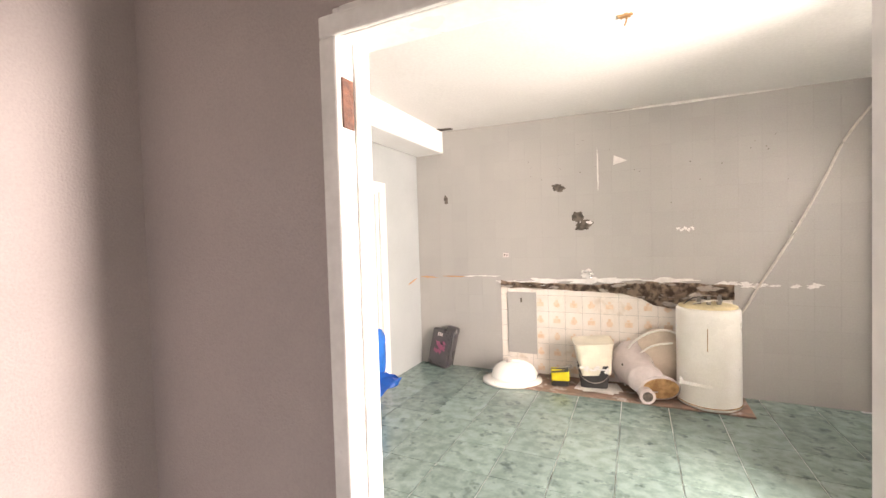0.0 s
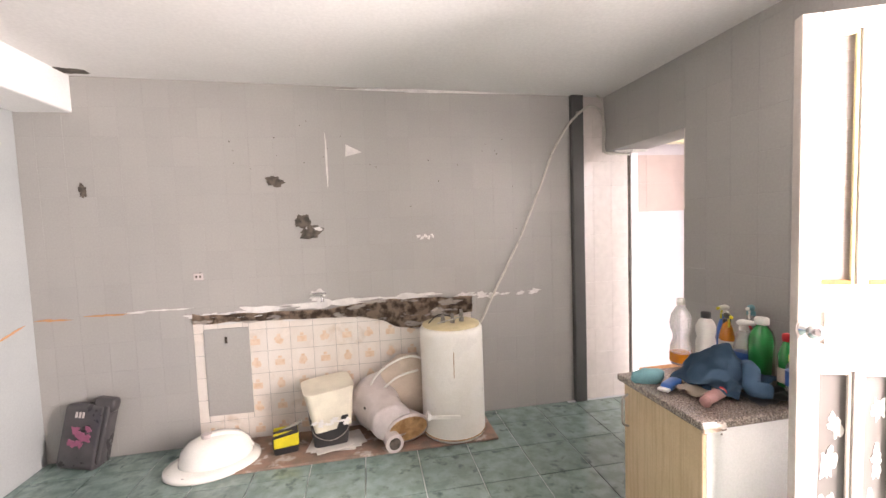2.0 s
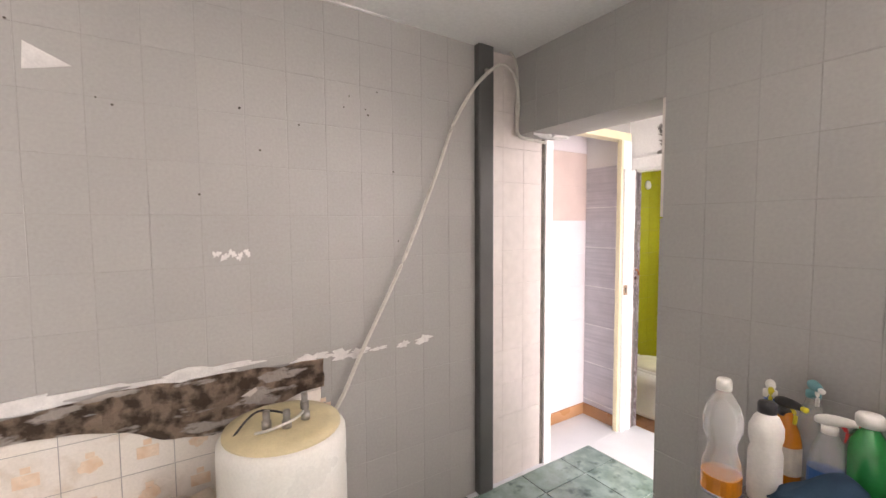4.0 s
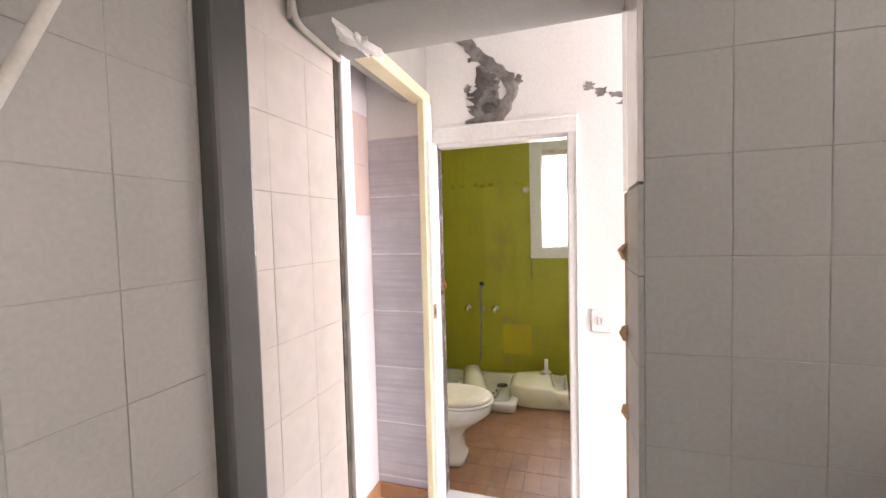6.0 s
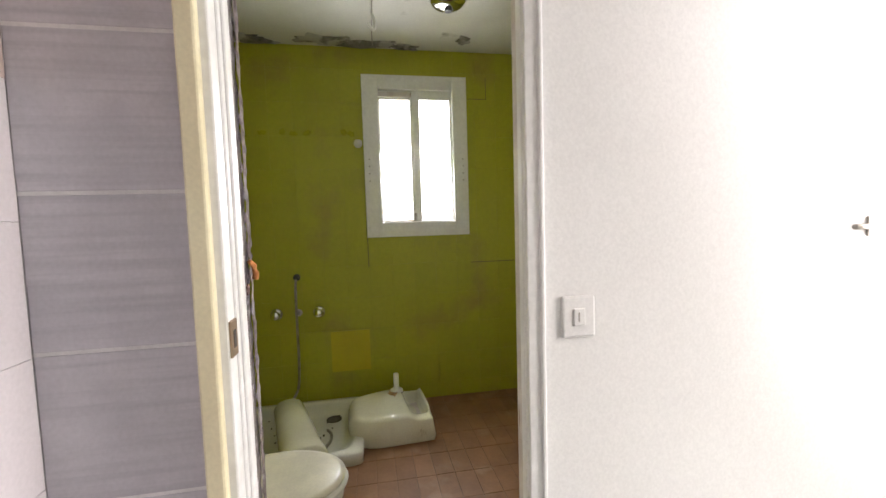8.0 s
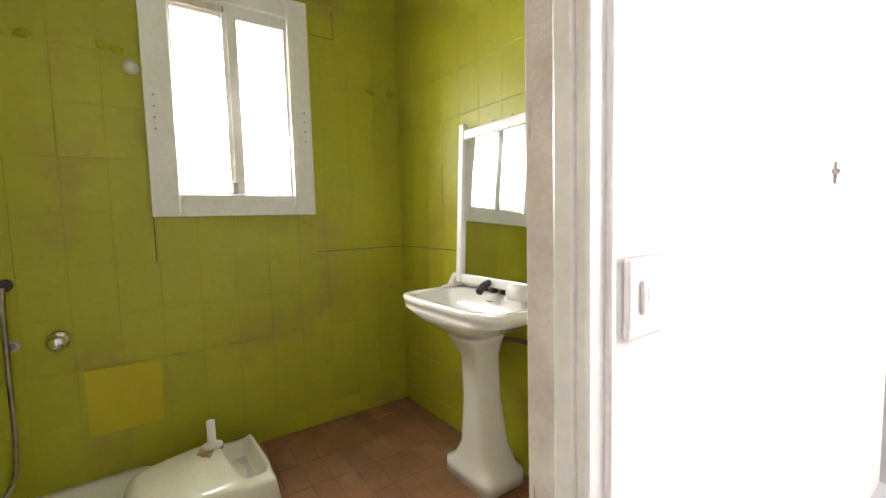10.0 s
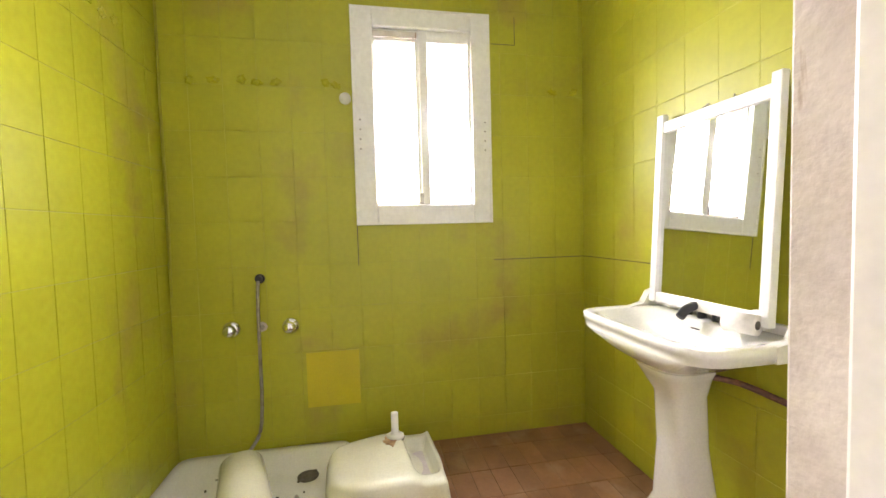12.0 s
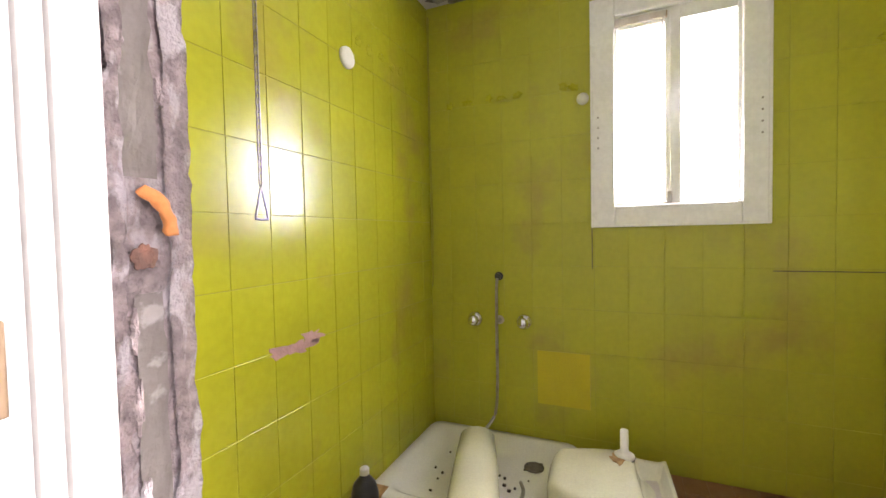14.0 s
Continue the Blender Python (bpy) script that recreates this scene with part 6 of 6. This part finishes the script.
# right wall, seen face on along -x
tiling(wall_right, facing(0.006, 0, -90), 0.846, 2.15, 0, 2.4, 0.155, 0.2, "grey_tile", uo=0.0, vo=0.05, gap=0.0016, seed=3)
tiling(wall_right, facing(0.006, 0, -90), 0.0, 0.846, 1.972, 2.4, 0.155, 0.2, "grey_tile", vo=0.035, gap=0.0016, seed=4)
tiling(wall_right, facing(0.006, 0, -90), 2.95, 3.2, 0, 2.4, 0.155, 0.2, "grey_tile", vo=0.05, gap=0.0016, seed=5)
# closet back wall
tiling(closet_back, facing(-4.44, 0, 90), -2.0, -0.74, 0, 2.0, 0.155, 0.2, "print_tile", seed=6)
for i in range(8):
    for j in range(9):
        y, z = -2.0 + 0.155 * (i + 0.5), 0.2 * (j + 0.5)
        part("tile_print", boxes(((-0.035, -0.0008, -0.02), (0.035, 0.001, 0.016)), ((-0.026, -0.0008, 0.02), (0.026, 0.001, 0.026))), "motif_pale", closet_back, m=pose(-4.44 + 0.0072, y, z, 0, 0, 90))
# pantry
tiling(pantry_walls, facing(0, 0.306, 0), -0.35, 1.0, 0.0, 2.3, 0.6, 0.25, "pale_tile", uo=0.25, gap=0.001, pick=lambda u, v: "pink_band" if 1.5 < v < 1.95 else "pale_tile", seed=7)
tiling(pantry_walls, facing(1.006, 0, -90), -0.304, -0.01, 0.0, 1.89, 0.6, 0.295, "lilac_tile", gap=0.008, vo=0.175, seed=8)
tiling(pantry_walls, facing(1.006, 0, -90), -0.304, -0.01, 1.89, 2.3, 0.6, 0.5, "white", gap=0.0, seed=8)
# bathroom walls
GT = dict(tw=0.158, th=0.2255, material="green")
DULL = dict(GT, material="old_glaze")
tiling(wall_bath_left, facing(0, 0.6, 0), 1.15, 3.09, BF, 2.43, uo=0.071, vo=0.093, seed=11, gap=0.0022, **GT)
tiling(wall_bath_far, facing(3.096, 0, -90), -0.594, 1.61, BF, 2.43, uo=0.03, vo=0.12, seed=12, holes=((0.37, 0.99, 1.18, 2.19),), gap=0.0008, **DULL)
tiling(wall_bath_right, facing(0, -1.616, 180), -3.09, -1.15, BF, 2.43, uo=0.02, vo=0.12, seed=13, gap=0.0007, **DULL)
# floors
flat = Matrix.Rotation(radians(-90), 4, "X")
tiling(floor_base, Matrix.Translation((0, 0, -0.006)) @ flat, -3.97, 0.64, -3.2, 0.0, 0.329, 0.315, "floor_tile", gap=0.006, uo=0.273, vo=0.17, jitter=0.0003, seed=21, holes=((0.006, 0.64, -3.3, -0.846),))
tiling(bath_floor, Matrix.Translation((0, 0, BF - 0.006)) @ flat, 1.155, 3.09, -1.61, 0.594, 0.2, 0.1, "terra", gap=0.0018, jitter=0.0003, seed=22)
